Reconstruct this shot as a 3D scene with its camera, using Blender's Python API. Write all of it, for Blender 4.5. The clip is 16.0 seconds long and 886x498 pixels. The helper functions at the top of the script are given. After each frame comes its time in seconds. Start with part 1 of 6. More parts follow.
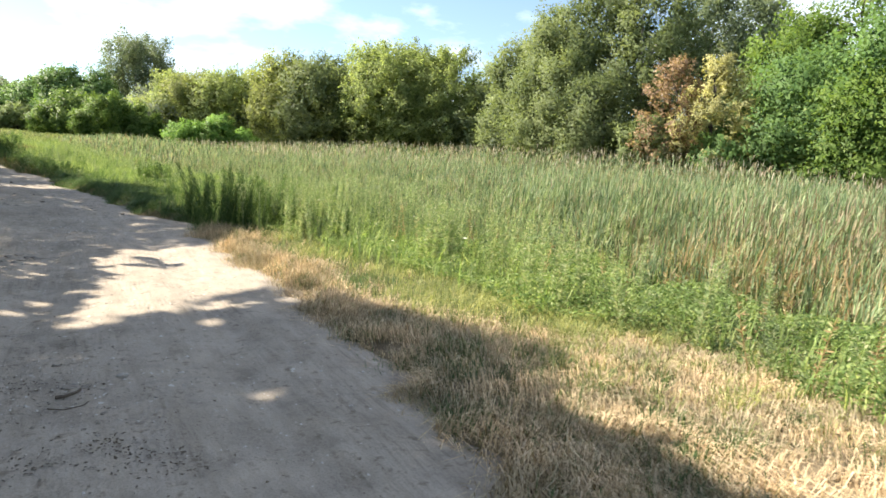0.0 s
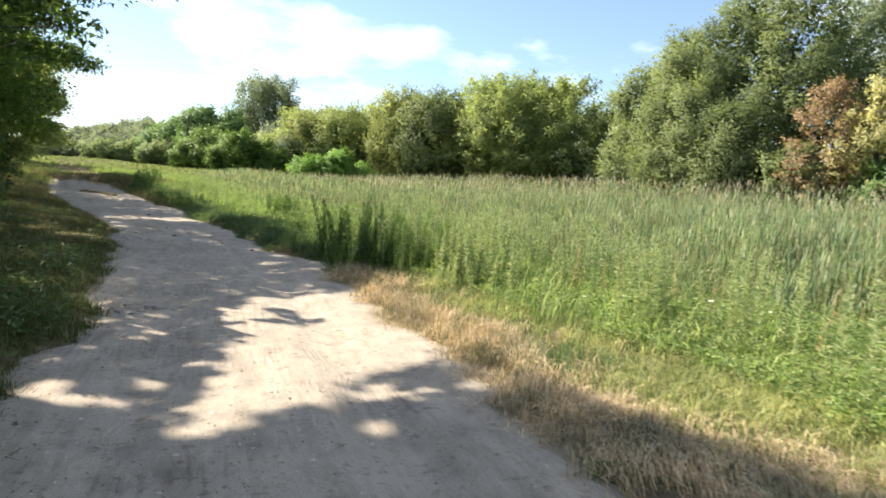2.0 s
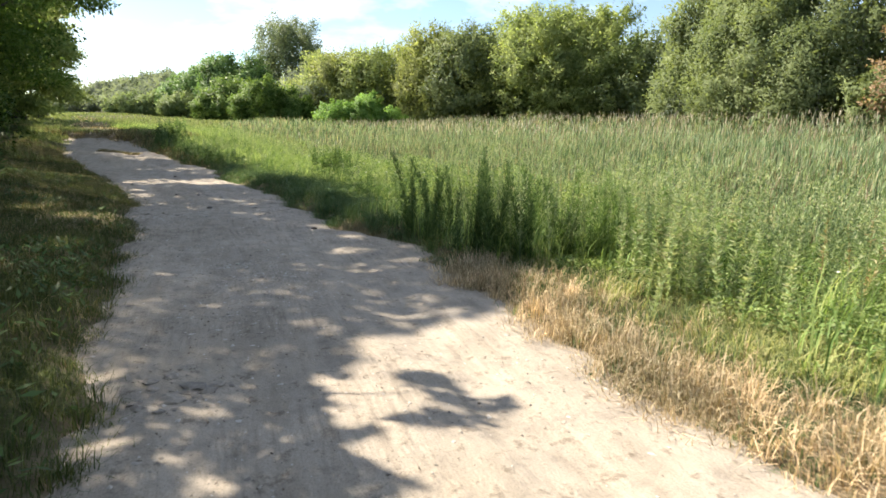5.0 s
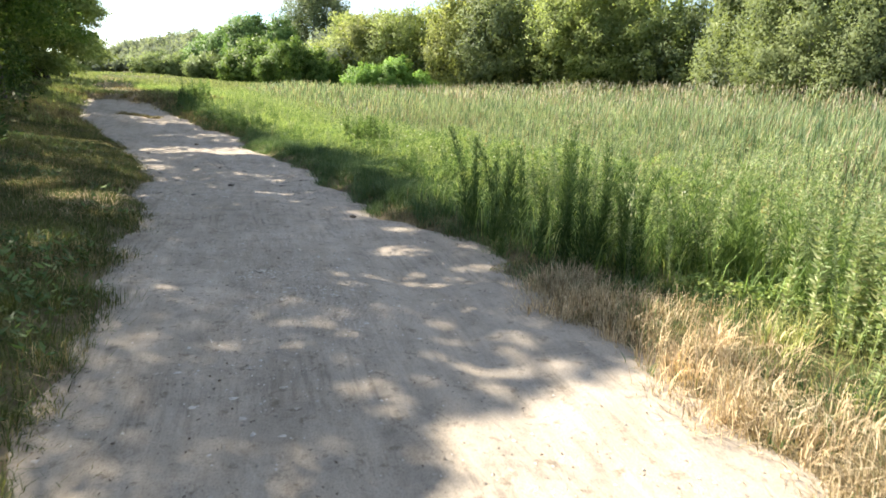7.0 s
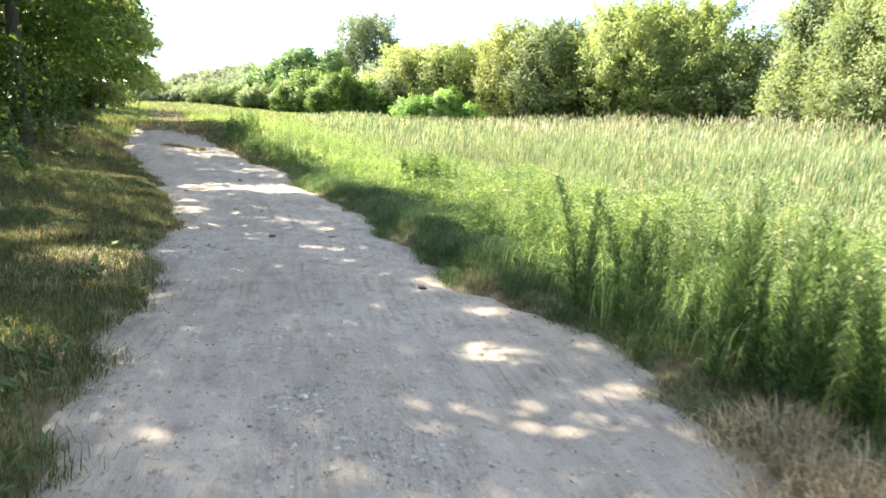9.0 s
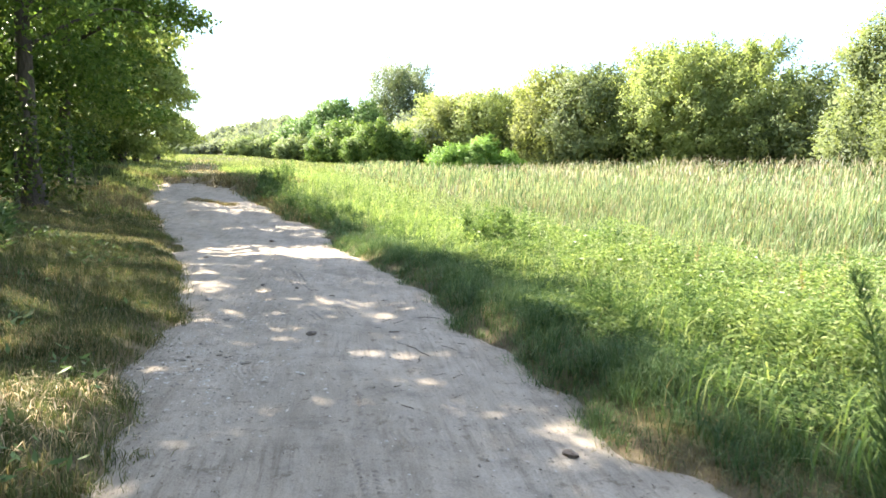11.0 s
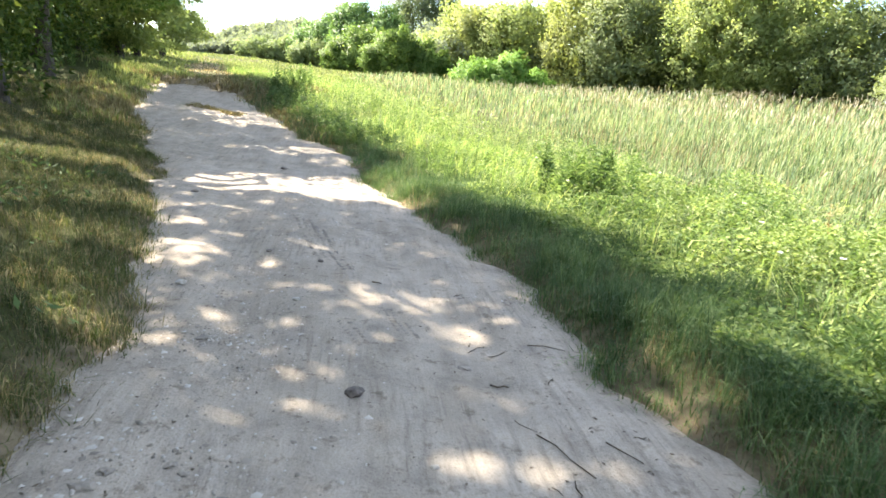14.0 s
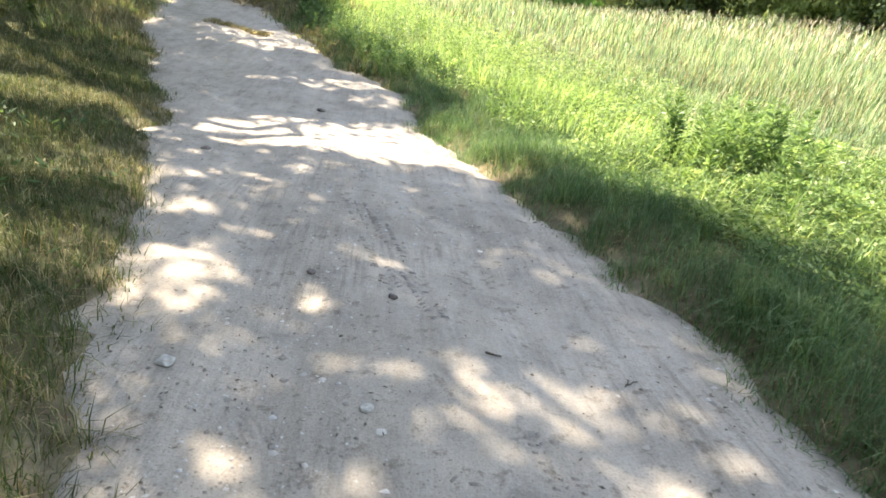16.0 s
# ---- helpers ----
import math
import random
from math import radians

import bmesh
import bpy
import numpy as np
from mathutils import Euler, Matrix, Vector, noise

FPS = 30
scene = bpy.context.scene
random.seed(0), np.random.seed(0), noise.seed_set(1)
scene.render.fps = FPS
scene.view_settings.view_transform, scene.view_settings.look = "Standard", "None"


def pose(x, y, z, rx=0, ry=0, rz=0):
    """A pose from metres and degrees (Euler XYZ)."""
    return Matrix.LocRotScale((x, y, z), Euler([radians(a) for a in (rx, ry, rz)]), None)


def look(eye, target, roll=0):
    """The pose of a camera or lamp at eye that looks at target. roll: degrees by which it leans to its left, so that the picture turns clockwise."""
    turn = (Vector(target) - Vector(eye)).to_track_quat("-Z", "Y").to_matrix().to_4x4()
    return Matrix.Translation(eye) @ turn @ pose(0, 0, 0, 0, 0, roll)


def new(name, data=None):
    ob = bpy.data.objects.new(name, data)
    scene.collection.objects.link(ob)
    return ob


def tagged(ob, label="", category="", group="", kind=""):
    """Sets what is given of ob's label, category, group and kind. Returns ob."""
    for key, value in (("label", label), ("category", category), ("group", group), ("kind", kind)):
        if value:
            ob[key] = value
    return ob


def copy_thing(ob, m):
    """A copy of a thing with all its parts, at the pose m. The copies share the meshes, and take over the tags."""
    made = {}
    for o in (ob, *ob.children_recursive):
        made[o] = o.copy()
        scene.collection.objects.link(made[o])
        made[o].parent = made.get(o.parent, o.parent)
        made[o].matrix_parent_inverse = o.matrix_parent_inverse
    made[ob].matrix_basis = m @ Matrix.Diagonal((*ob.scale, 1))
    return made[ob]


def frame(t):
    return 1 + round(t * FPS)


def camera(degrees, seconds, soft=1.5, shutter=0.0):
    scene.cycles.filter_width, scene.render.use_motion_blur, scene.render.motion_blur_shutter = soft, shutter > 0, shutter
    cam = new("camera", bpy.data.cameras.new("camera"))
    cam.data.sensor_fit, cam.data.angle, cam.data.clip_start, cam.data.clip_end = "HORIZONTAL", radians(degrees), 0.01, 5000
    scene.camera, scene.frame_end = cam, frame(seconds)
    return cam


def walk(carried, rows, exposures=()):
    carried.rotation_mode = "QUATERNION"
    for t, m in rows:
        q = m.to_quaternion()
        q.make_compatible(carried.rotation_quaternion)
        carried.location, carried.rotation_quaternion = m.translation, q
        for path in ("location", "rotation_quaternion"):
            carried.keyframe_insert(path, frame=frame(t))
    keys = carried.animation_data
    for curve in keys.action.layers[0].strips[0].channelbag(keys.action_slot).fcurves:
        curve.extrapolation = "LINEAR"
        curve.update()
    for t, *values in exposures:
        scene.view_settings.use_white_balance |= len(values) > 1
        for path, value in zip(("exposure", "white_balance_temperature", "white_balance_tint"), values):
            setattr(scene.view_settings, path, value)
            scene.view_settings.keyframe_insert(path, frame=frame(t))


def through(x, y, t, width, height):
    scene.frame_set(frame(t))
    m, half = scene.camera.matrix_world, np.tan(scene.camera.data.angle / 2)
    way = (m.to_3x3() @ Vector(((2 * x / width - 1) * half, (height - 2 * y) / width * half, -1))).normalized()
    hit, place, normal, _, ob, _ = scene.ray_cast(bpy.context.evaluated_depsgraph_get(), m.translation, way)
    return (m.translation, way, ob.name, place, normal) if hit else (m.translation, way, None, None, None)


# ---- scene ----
cam = camera(69.2, 16.0, soft=1.6, shutter=0.25)
PATH = [
    (0, (0.0, 0.0, 1.433), (0.994, 1.717, 1.178), 3.7),
    (0.5, (-0.037, 0.435, 1.41), (0.922, 2.172, 1.158), 3.6),
    (1, (0.023, 0.955, 1.385), (0.899, 2.739, 1.159), 3.2),
    (1.5, (0.029, 1.506, 1.325), (0.833, 3.316, 1.051), 2.3),
    (2, (0.04, 2.113, 1.371), (0.73, 3.982, 1.195), 3.7),
    (2.5, (-0.109, 2.735, 1.364), (0.42, 4.647, 1.111), 3.3),
    (3, (-0.157, 3.321, 1.387), (0.372, 5.247, 1.278), -0.3),
    (3.2, (-0.203, 3.562, 1.415), (0.353, 5.479, 1.286), 1.1),
    (5.3, (-0.242, 5.937, 1.419), (0.375, 7.805, 1.055), 1.6),
    (5.5, (-0.241, 6.137, 1.436), (0.329, 8.018, 1.067), 0.5),
    (6, (-0.23, 6.516, 1.428), (0.288, 8.413, 1.066), 0.1),
    (6.5, (-0.182, 6.938, 1.445), (0.282, 8.814, 0.928), 0.8),
    (7, (-0.228, 7.284, 1.462), (0.318, 9.154, 1.007), 2.7),
    (7.5, (-0.217, 7.691, 1.488), (0.325, 9.578, 1.109), 3.6),
    (8, (-0.123, 8.157, 1.517), (0.417, 10.047, 1.147), 3.4),
    (8.5, (-0.157, 8.636, 1.49), (0.36, 10.534, 1.13), 3.8),
    (9, (-0.215, 9.208, 1.509), (0.201, 11.129, 1.138), 3.1),
    (9.2, (-0.203, 9.604, 1.469), (0.181, 11.54, 1.144), 2.1),
    (11.3, (-0.45, 12.157, 1.513), (-0.149, 14.12, 1.281), 1.9),
    (11.5, (-0.475, 12.401, 1.515), (-0.208, 14.368, 1.27), 1.3),
    (12, (-0.544, 12.865, 1.543), (-0.442, 14.843, 1.267), 1.2),
    (12.5, (-0.613, 13.27, 1.542), (-0.407, 15.237, 1.248), 3.1),
    (13, (-0.599, 13.77, 1.537), (-0.296, 15.714, 1.176), 3.5),
    (13.5, (-0.668, 14.284, 1.506), (-0.393, 16.208, 1.035), 4.9),
    (14, (-0.743, 14.789, 1.498), (-0.442, 16.707, 1.016), 5.9),
    (14.5, (-0.791, 15.368, 1.492), (-0.511, 17.268, 0.933), 5.9),
    (15, (-0.988, 15.927, 1.436), (-0.747, 17.833, 0.88), 6.6),
    (15.5, (-1.054, 16.533, 1.441), (-0.794, 18.425, 0.845), 7.4),
    (16, (-1.12, 16.98, 1.478), (-0.872, 18.832, 0.766), 7.7),
]
EXPOSURES = [(0.0, 1.66), (3.2, 1.52), (6.0, 1.6), (8.0, 2.38), (9.2, 2.68), (13.0, 2.66), (16.0, 2.74)]
walk(cam, [(t, look(eye, target, roll)) for t, eye, target, roll in PATH], EXPOSURES)

# ---- light: low left-hand sun ahead of the walker, pale summer sky with soft clouds ----
SUN_BEARING, SUN_HEIGHT = -44.0, 42.0


def build_world():
    w = bpy.data.worlds.new("summer_sky")
    scene.world = w
    w.use_nodes = True
    nt = w.node_tree
    nt.nodes.clear()
    out = nt.nodes.new("ShaderNodeOutputWorld")
    bg = nt.nodes.new("ShaderNodeBackground")
    bg.inputs["Strength"].default_value = 0.068
    sky = nt.nodes.new("ShaderNodeTexSky")
    sky.sky_type = "NISHITA"
    sky.sun_disc = False
    sky.sun_elevation = radians(SUN_HEIGHT)
    sky.sun_rotation = radians(SUN_BEARING % 360)
    sky.dust_density = 0.3
    sky.ozone_density = 1.6
    sky.air_density = 1.0
    coord = nt.nodes.new("ShaderNodeTexCoord")
    squash = nt.nodes.new("ShaderNodeMapping")
    squash.inputs["Scale"].default_value = (1.6, 1.6, 4.2)
    cloud = nt.nodes.new("ShaderNodeTexNoise")
    cloud.inputs["Scale"].default_value = 2.6
    cloud.inputs["Detail"].default_value = 7.0
    cloud.inputs["Roughness"].default_value = 0.55
    ramp = nt.nodes.new("ShaderNodeValToRGB")
    ramp.color_ramp.elements[0].position = 0.47
    ramp.color_ramp.elements[0].color = (0.05, 0.05, 0.05, 1)
    ramp.color_ramp.elements[1].position = 0.66
    ramp.color_ramp.elements[1].color = (0.8, 0.8, 0.8, 1)
    mix = nt.nodes.new("ShaderNodeMix")
    mix.data_type = "RGBA"
    mix.inputs["B"].default_value = (9.0, 9.2, 9.5, 1)
    nt.links.new(coord.outputs["Generated"], squash.inputs["Vector"])
    nt.links.new(squash.outputs["Vector"], cloud.inputs["Vector"])
    nt.links.new(cloud.outputs["Fac"], ramp.inputs["Fac"])
    nt.links.new(ramp.outputs["Color"], mix.inputs["Factor"])
    nt.links.new(sky.outputs["Color"], mix.inputs["A"])
    haze = nt.nodes.new("ShaderNodeMix")
    haze.data_type, haze.blend_type = "RGBA", "MULTIPLY"
    haze.inputs["Factor"].default_value = 1.0
    haze.inputs["B"].default_value = (0.98, 1.02, 1.06, 1)
    nt.links.new(mix.outputs["Result"], haze.inputs["A"])
    nt.links.new(haze.outputs["Result"], bg.inputs["Color"])
    nt.links.new(bg.outputs["Background"], out.inputs["Surface"])


build_world()
sun_data = bpy.data.lights.new("sun", "SUN")
sun_data.energy = 5.0
sun_data.angle = radians(0.55)
sun_data.color = (1.0, 0.90, 0.75)
sun = new("sun", sun_data)
b, e = radians(SUN_BEARING), radians(SUN_HEIGHT)
TO_SUN = Vector((math.sin(b) * math.cos(e), math.cos(b) * math.cos(e), math.sin(e)))
sun.matrix_world = look(TO_SUN * 50, (0, 0, 0))


# ---- materials ----
def material(name):
    m = bpy.data.materials.new(name)
    m.use_nodes = True
    nt = m.node_tree
    return m, nt, nt.nodes["Principled BSDF"]


def ramp_node(nt, stops):
    r = nt.nodes.new("ShaderNodeValToRGB")
    els = r.color_ramp.elements
    while len(els) < len(stops):
        els.new(0.5)
    for el, (p, c) in zip(els, stops):
        el.position, el.color = p, (*c, 1)
    return r


def noise_node(nt, scale, detail=5.0, rough=0.55, stretch=None, world=True):
    n = nt.nodes.new("ShaderNodeTexNoise")
    n.inputs["Scale"].default_value = scale
    n.inputs["Detail"].default_value = detail
    n.inputs["Roughness"].default_value = rough
    if world:
        g = nt.nodes.new("ShaderNodeNewGeometry")
        src = g.outputs["Position"]
        if stretch:
            mp = nt.nodes.new("ShaderNodeMapping")
            mp.inputs["Scale"].default_value = stretch
            nt.links.new(src, mp.inputs["Vector"])
            src = mp.outputs["Vector"]
        nt.links.new(src, n.inputs["Vector"])
    return n


def mixed(nt, a, b, fac, mode="MIX"):
    """A colour mix; each argument is a socket, a colour or a number."""
    m = nt.nodes.new("ShaderNodeMix")
    m.data_type, m.blend_type = "RGBA", mode
    for key, v in (("A", a), ("B", b), ("Factor", fac)):
        if isinstance(v, (tuple, list)):
            m.inputs[key].default_value = (*v, 1)
        elif isinstance(v, (int, float)):
            m.inputs[key].default_value = v
        else:
            nt.links.new(v, m.inputs[key])
    return m.outputs["Result"]


def leaf_material(name, dark, mid, light, through=0.4, rough=0.5, patch=0.35, patch_scale=0.6, odd=None):
    """Foliage: each leaf its own shade, drifting over patches, letting light through."""
    m, nt, p = material(name)
    g = nt.nodes.new("ShaderNodeNewGeometry")
    stops = [(0.0, dark), (0.5, mid), (0.95, light)]
    if odd:
        stops = [(0.0, dark), (0.45, mid), (0.85, light), (0.93, odd)]
    r = ramp_node(nt, stops)
    nt.links.new(g.outputs["Random Per Island"], r.inputs["Fac"])
    n = noise_node(nt, patch_scale, 3.0)
    nr = ramp_node(nt, [(0.35, (0.62, 0.66, 0.6)), (0.65, (1.25, 1.2, 1.05))])
    nt.links.new(n.outputs["Fac"], nr.inputs["Fac"])
    colour = mixed(nt, r.outputs["Color"], nr.outputs["Color"], patch * 2 if patch < 0.5 else 1.0, "MULTIPLY")
    nt.links.new(colour, p.inputs["Base Color"])
    p.inputs["Roughness"].default_value = rough
    p.inputs["Specular IOR Level"].default_value = 0.09
    tr = nt.nodes.new("ShaderNodeBsdfTranslucent")
    warm = mixed(nt, colour, (1.15, 1.15, 0.72), 1.0, "MULTIPLY")
    nt.links.new(warm, tr.inputs["Color"])
    mx = nt.nodes.new("ShaderNodeMixShader")
    mx.inputs["Fac"].default_value = through
    out = nt.nodes["Material Output"]
    nt.links.new(p.outputs["BSDF"], mx.inputs[1])
    nt.links.new(tr.outputs["BSDF"], mx.inputs[2])
    nt.links.new(mx.outputs["Shader"], out.inputs["Surface"])
    return m


def bark_material(name, dark, light, scale=9.0):
    m, nt, p = material(name)
    n = noise_node(nt, scale, 8.0, 0.65, (3.0, 3.0, 0.5))
    r = ramp_node(nt, [(0.3, dark), (0.7, light)])
    nt.links.new(n.outputs["Fac"], r.inputs["Fac"])
    nt.links.new(r.outputs["Color"], p.inputs["Base Color"])
    p.inputs["Roughness"].default_value = 0.9
    bump = nt.nodes.new("ShaderNodeBump")
    bump.inputs["Strength"].default_value = 0.8
    bump.inputs["Distance"].default_value = 0.03
    nt.links.new(n.outputs["Fac"], bump.inputs["Height"])
    nt.links.new(bump.outputs["Normal"], p.inputs["Normal"])
    return m


def sand_material():
    m, nt, p = material("packed_sand")
    wide = noise_node(nt, 0.55, 4.0)
    mid = noise_node(nt, 4.5, 8.0, 0.62)
    fine = noise_node(nt, 95.0, 5.0, 0.7)
    streak = noise_node(nt, 1.0, 6.0, 0.65, (5.0, 1.1, 1.0))
    speck = nt.nodes.new("ShaderNodeTexVoronoi")
    speck.inputs["Scale"].default_value = 38.0
    spot_geo = nt.nodes.new("ShaderNodeNewGeometry")
    nt.links.new(spot_geo.outputs["Position"], speck.inputs["Vector"])
    r = ramp_node(nt, [(0.3, (0.33, 0.286, 0.233)), (0.7, (0.405, 0.354, 0.294))])
    nt.links.new(wide.outputs["Fac"], r.inputs["Fac"])
    r2 = ramp_node(nt, [(0.3, (0.62, 0.62, 0.63)), (0.45, (0.93, 0.93, 0.93)), (0.64, (1.1, 1.09, 1.07))])
    nt.links.new(mid.outputs["Fac"], r2.inputs["Fac"])
    c = mixed(nt, r.outputs["Color"], r2.outputs["Color"], 0.8, "MULTIPLY")
    r3 = ramp_node(nt, [(0.36, (0.72, 0.7, 0.68)), (0.52, (1, 1, 1)), (0.75, (1.1, 1.1, 1.1))])
    nt.links.new(fine.outputs["Fac"], r3.inputs["Fac"])
    c = mixed(nt, c, r3.outputs["Color"], 0.75, "MULTIPLY")
    r4 = ramp_node(nt, [(0.38, (0.8, 0.79, 0.77)), (0.55, (1, 1, 1))])
    nt.links.new(streak.outputs["Fac"], r4.inputs["Fac"])
    c = mixed(nt, c, r4.outputs["Color"], 0.8, "MULTIPLY")
    r5 = ramp_node(nt, [(0.10, (0.6, 0.57, 0.54)), (0.2, (1, 1, 1))])
    nt.links.new(speck.outputs["Distance"], r5.inputs["Fac"])
    gritty = ramp_node(nt, [(0.45, (0, 0, 0)), (0.62, (1, 1, 1))])
    nt.links.new(noise_node(nt, 1.7, 5.0).outputs["Fac"], gritty.inputs["Fac"])
    c = mixed(nt, c, mixed(nt, c, r5.outputs["Color"], 1.0, "MULTIPLY"), gritty.outputs["Color"])
    # Damp, darker scraps and trodden crumbs.
    scrap = ramp_node(nt, [(0.55, (1, 1, 1)), (0.65, (0.52, 0.5, 0.48))])
    nt.links.new(noise_node(nt, 9.0, 9.0, 0.7).outputs["Fac"], scrap.inputs["Fac"])
    c = mixed(nt, c, scrap.outputs["Color"], 0.85, "MULTIPLY")
    # Fine lines drawn along the track by wheels.
    line = noise_node(nt, 1.0, 4.0, 0.6, (26.0, 1.6, 1.0))
    drawn = ramp_node(nt, [(0.34, (0.76, 0.75, 0.74)), (0.5, (1, 1, 1)), (0.7, (1.07, 1.07, 1.07))])
    nt.links.new(line.outputs["Fac"], drawn.inputs["Fac"])
    where = ramp_node(nt, [(0.44, (0, 0, 0)), (0.6, (1, 1, 1))])
    nt.links.new(noise_node(nt, 0.9, 3.0).outputs["Fac"], where.inputs["Fac"])
    c = mixed(nt, c, mixed(nt, c, drawn.outputs["Color"], 1.0, "MULTIPLY"), where.outputs["Color"])
    nt.links.new(c, p.inputs["Base Color"])
    p.inputs["Roughness"].default_value = 0.95
    p.inputs["Specular IOR Level"].default_value = 0.15
    b1 = nt.nodes.new("ShaderNodeBump")
    b1.inputs["Strength"].default_value = 0.6
    b1.inputs["Distance"].default_value = 0.03
    nt.links.new(mid.outputs["Fac"], b1.inputs["Height"])
    b2 = nt.nodes.new("ShaderNodeBump")
    b2.inputs["Strength"].default_value = 0.5
    b2.inputs["Distance"].default_value = 0.006
    nt.links.new(fine.outputs["Fac"], b2.inputs["Height"])
    b0 = nt.nodes.new("ShaderNodeBump")
    b0.inputs["Strength"].default_value = 0.4
    b0.inputs["Distance"].default_value = 0.035
    nt.links.new(streak.outputs["Fac"], b0.inputs["Height"])
    # Tyre tread pressed into the wheel tracks: short bars across two bands, worn away in places.
    lane = nt.nodes.new("ShaderNodeAttribute")
    lane.attribute_name = "across"
    place = nt.nodes.new("ShaderNodeNewGeometry")
    xyz = nt.nodes.new("ShaderNodeSeparateXYZ")
    nt.links.new(place.outputs["Position"], xyz.inputs["Vector"])
    drift = noise_node(nt, 0.35, 2.0)

    def calc(op, a, b=None):
        n = nt.nodes.new("ShaderNodeMath")
        n.operation = op
        for i, v in enumerate((a, b)):
            if isinstance(v, (int, float)):
                n.inputs[i].default_value = v
            elif v is not None:
                nt.links.new(v, n.inputs[i])
        return n.outputs[0]

    shifted = calc("ADD", lane.outputs["Fac"], calc("MULTIPLY", calc("SUBTRACT", drift.outputs["Fac"], 0.5), 0.6))
    tread = None
    for centre, half in ((0.08, 0.09), (-0.75, 0.09), (0.45, 0.08)):
        d = calc("ABSOLUTE", calc("SUBTRACT", shifted, centre))
        band = calc("LESS_THAN", d, half)
        bars = calc("SINE", calc("ADD", calc("MULTIPLY", xyz.outputs["Y"], 62.0), calc("MULTIPLY", d, 45.0)))
        groove = calc("SINE", calc("MULTIPLY", shifted, 150.0))
        one = calc("MULTIPLY", band, calc("ADD", bars, groove))
        tread = one if tread is None else calc("ADD", tread, one)
    worn = ramp_node(nt, [(0.5, (0, 0, 0)), (0.62, (1, 1, 1))])
    nt.links.new(noise_node(nt, 0.8, 4.0, 0.6).outputs["Fac"], worn.inputs["Fac"])
    tread = calc("MULTIPLY", tread, worn.outputs["Color"])
    bt = nt.nodes.new("ShaderNodeBump")
    bt.inputs["Strength"].default_value = 0.16
    bt.inputs["Distance"].default_value = 0.012
    nt.links.new(tread, bt.inputs["Height"])
    nt.links.new(b0.outputs["Normal"], bt.inputs["Normal"])
    nt.links.new(bt.outputs["Normal"], b1.inputs["Normal"])
    nt.links.new(b1.outputs["Normal"], b2.inputs["Normal"])
    nt.links.new(b2.outputs["Normal"], p.inputs["Normal"])
    return m


def soil_material():
    m, nt, p = material("meadow_soil")
    wide = noise_node(nt, 0.12, 4.0)
    fine = noise_node(nt, 6.0, 8.0, 0.65)
    r = ramp_node(nt, [(0.35, (0.055, 0.07, 0.026)), (0.6, (0.10, 0.095, 0.045))])
    nt.links.new(wide.outputs["Fac"], r.inputs["Fac"])
    r2 = ramp_node(nt, [(0.3, (0.55, 0.5, 0.42)), (0.7, (1.25, 1.2, 1.1))])
    nt.links.new(fine.outputs["Fac"], r2.inputs["Fac"])
    c = mixed(nt, r.outputs["Color"], r2.outputs["Color"], 0.9, "MULTIPLY")
    # Sand and dry litter trodden into the soil beside the track.
    spill = nt.nodes.new("ShaderNodeAttribute")
    spill.attribute_name = "trodden"
    litter = ramp_node(nt, [(0.35, (0.12, 0.098, 0.066)), (0.65, (0.29, 0.243, 0.175))])
    nt.links.new(noise_node(nt, 3.2, 6.0, 0.65).outputs["Fac"], litter.inputs["Fac"])
    c = mixed(nt, c, mixed(nt, litter.outputs["Color"], r2.outputs["Color"], 0.8, "MULTIPLY"), spill.outputs["Fac"])
    nt.links.new(c, p.inputs["Base Color"])
    p.inputs["Roughness"].default_value = 1.0
    p.inputs["Specular IOR Level"].default_value = 0.1
    bump = nt.nodes.new("ShaderNodeBump")
    bump.inputs["Strength"].default_value = 0.8
    bump.inputs["Distance"].default_value = 0.05
    nt.links.new(fine.outputs["Fac"], bump.inputs["Height"])
    nt.links.new(bump.outputs["Normal"], p.inputs["Normal"])
    return m


def stone_material(name, dark, light):
    m, nt, p = material(name)
    n = noise_node(nt, 30.0, 6.0, 0.6)
    info = nt.nodes.new("ShaderNodeObjectInfo")
    r = ramp_node(nt, [(0.3, dark), (0.7, light)])
    nt.links.new(n.outputs["Fac"], r.inputs["Fac"])
    v = ramp_node(nt, [(0.0, (0.75, 0.75, 0.75)), (1.0, (1.15, 1.12, 1.08))])
    nt.links.new(info.outputs["Random"], v.inputs["Fac"])
    nt.links.new(mixed(nt, r.outputs["Color"], v.outputs["Color"], 1.0, "MULTIPLY"), p.inputs["Base Color"])
    p.inputs["Roughness"].default_value = 0.85
    bump = nt.nodes.new("ShaderNodeBump")
    bump.inputs["Distance"].default_value = 0.005
    nt.links.new(n.outputs["Fac"], bump.inputs["Height"])
    nt.links.new(bump.outputs["Normal"], p.inputs["Normal"])
    return m


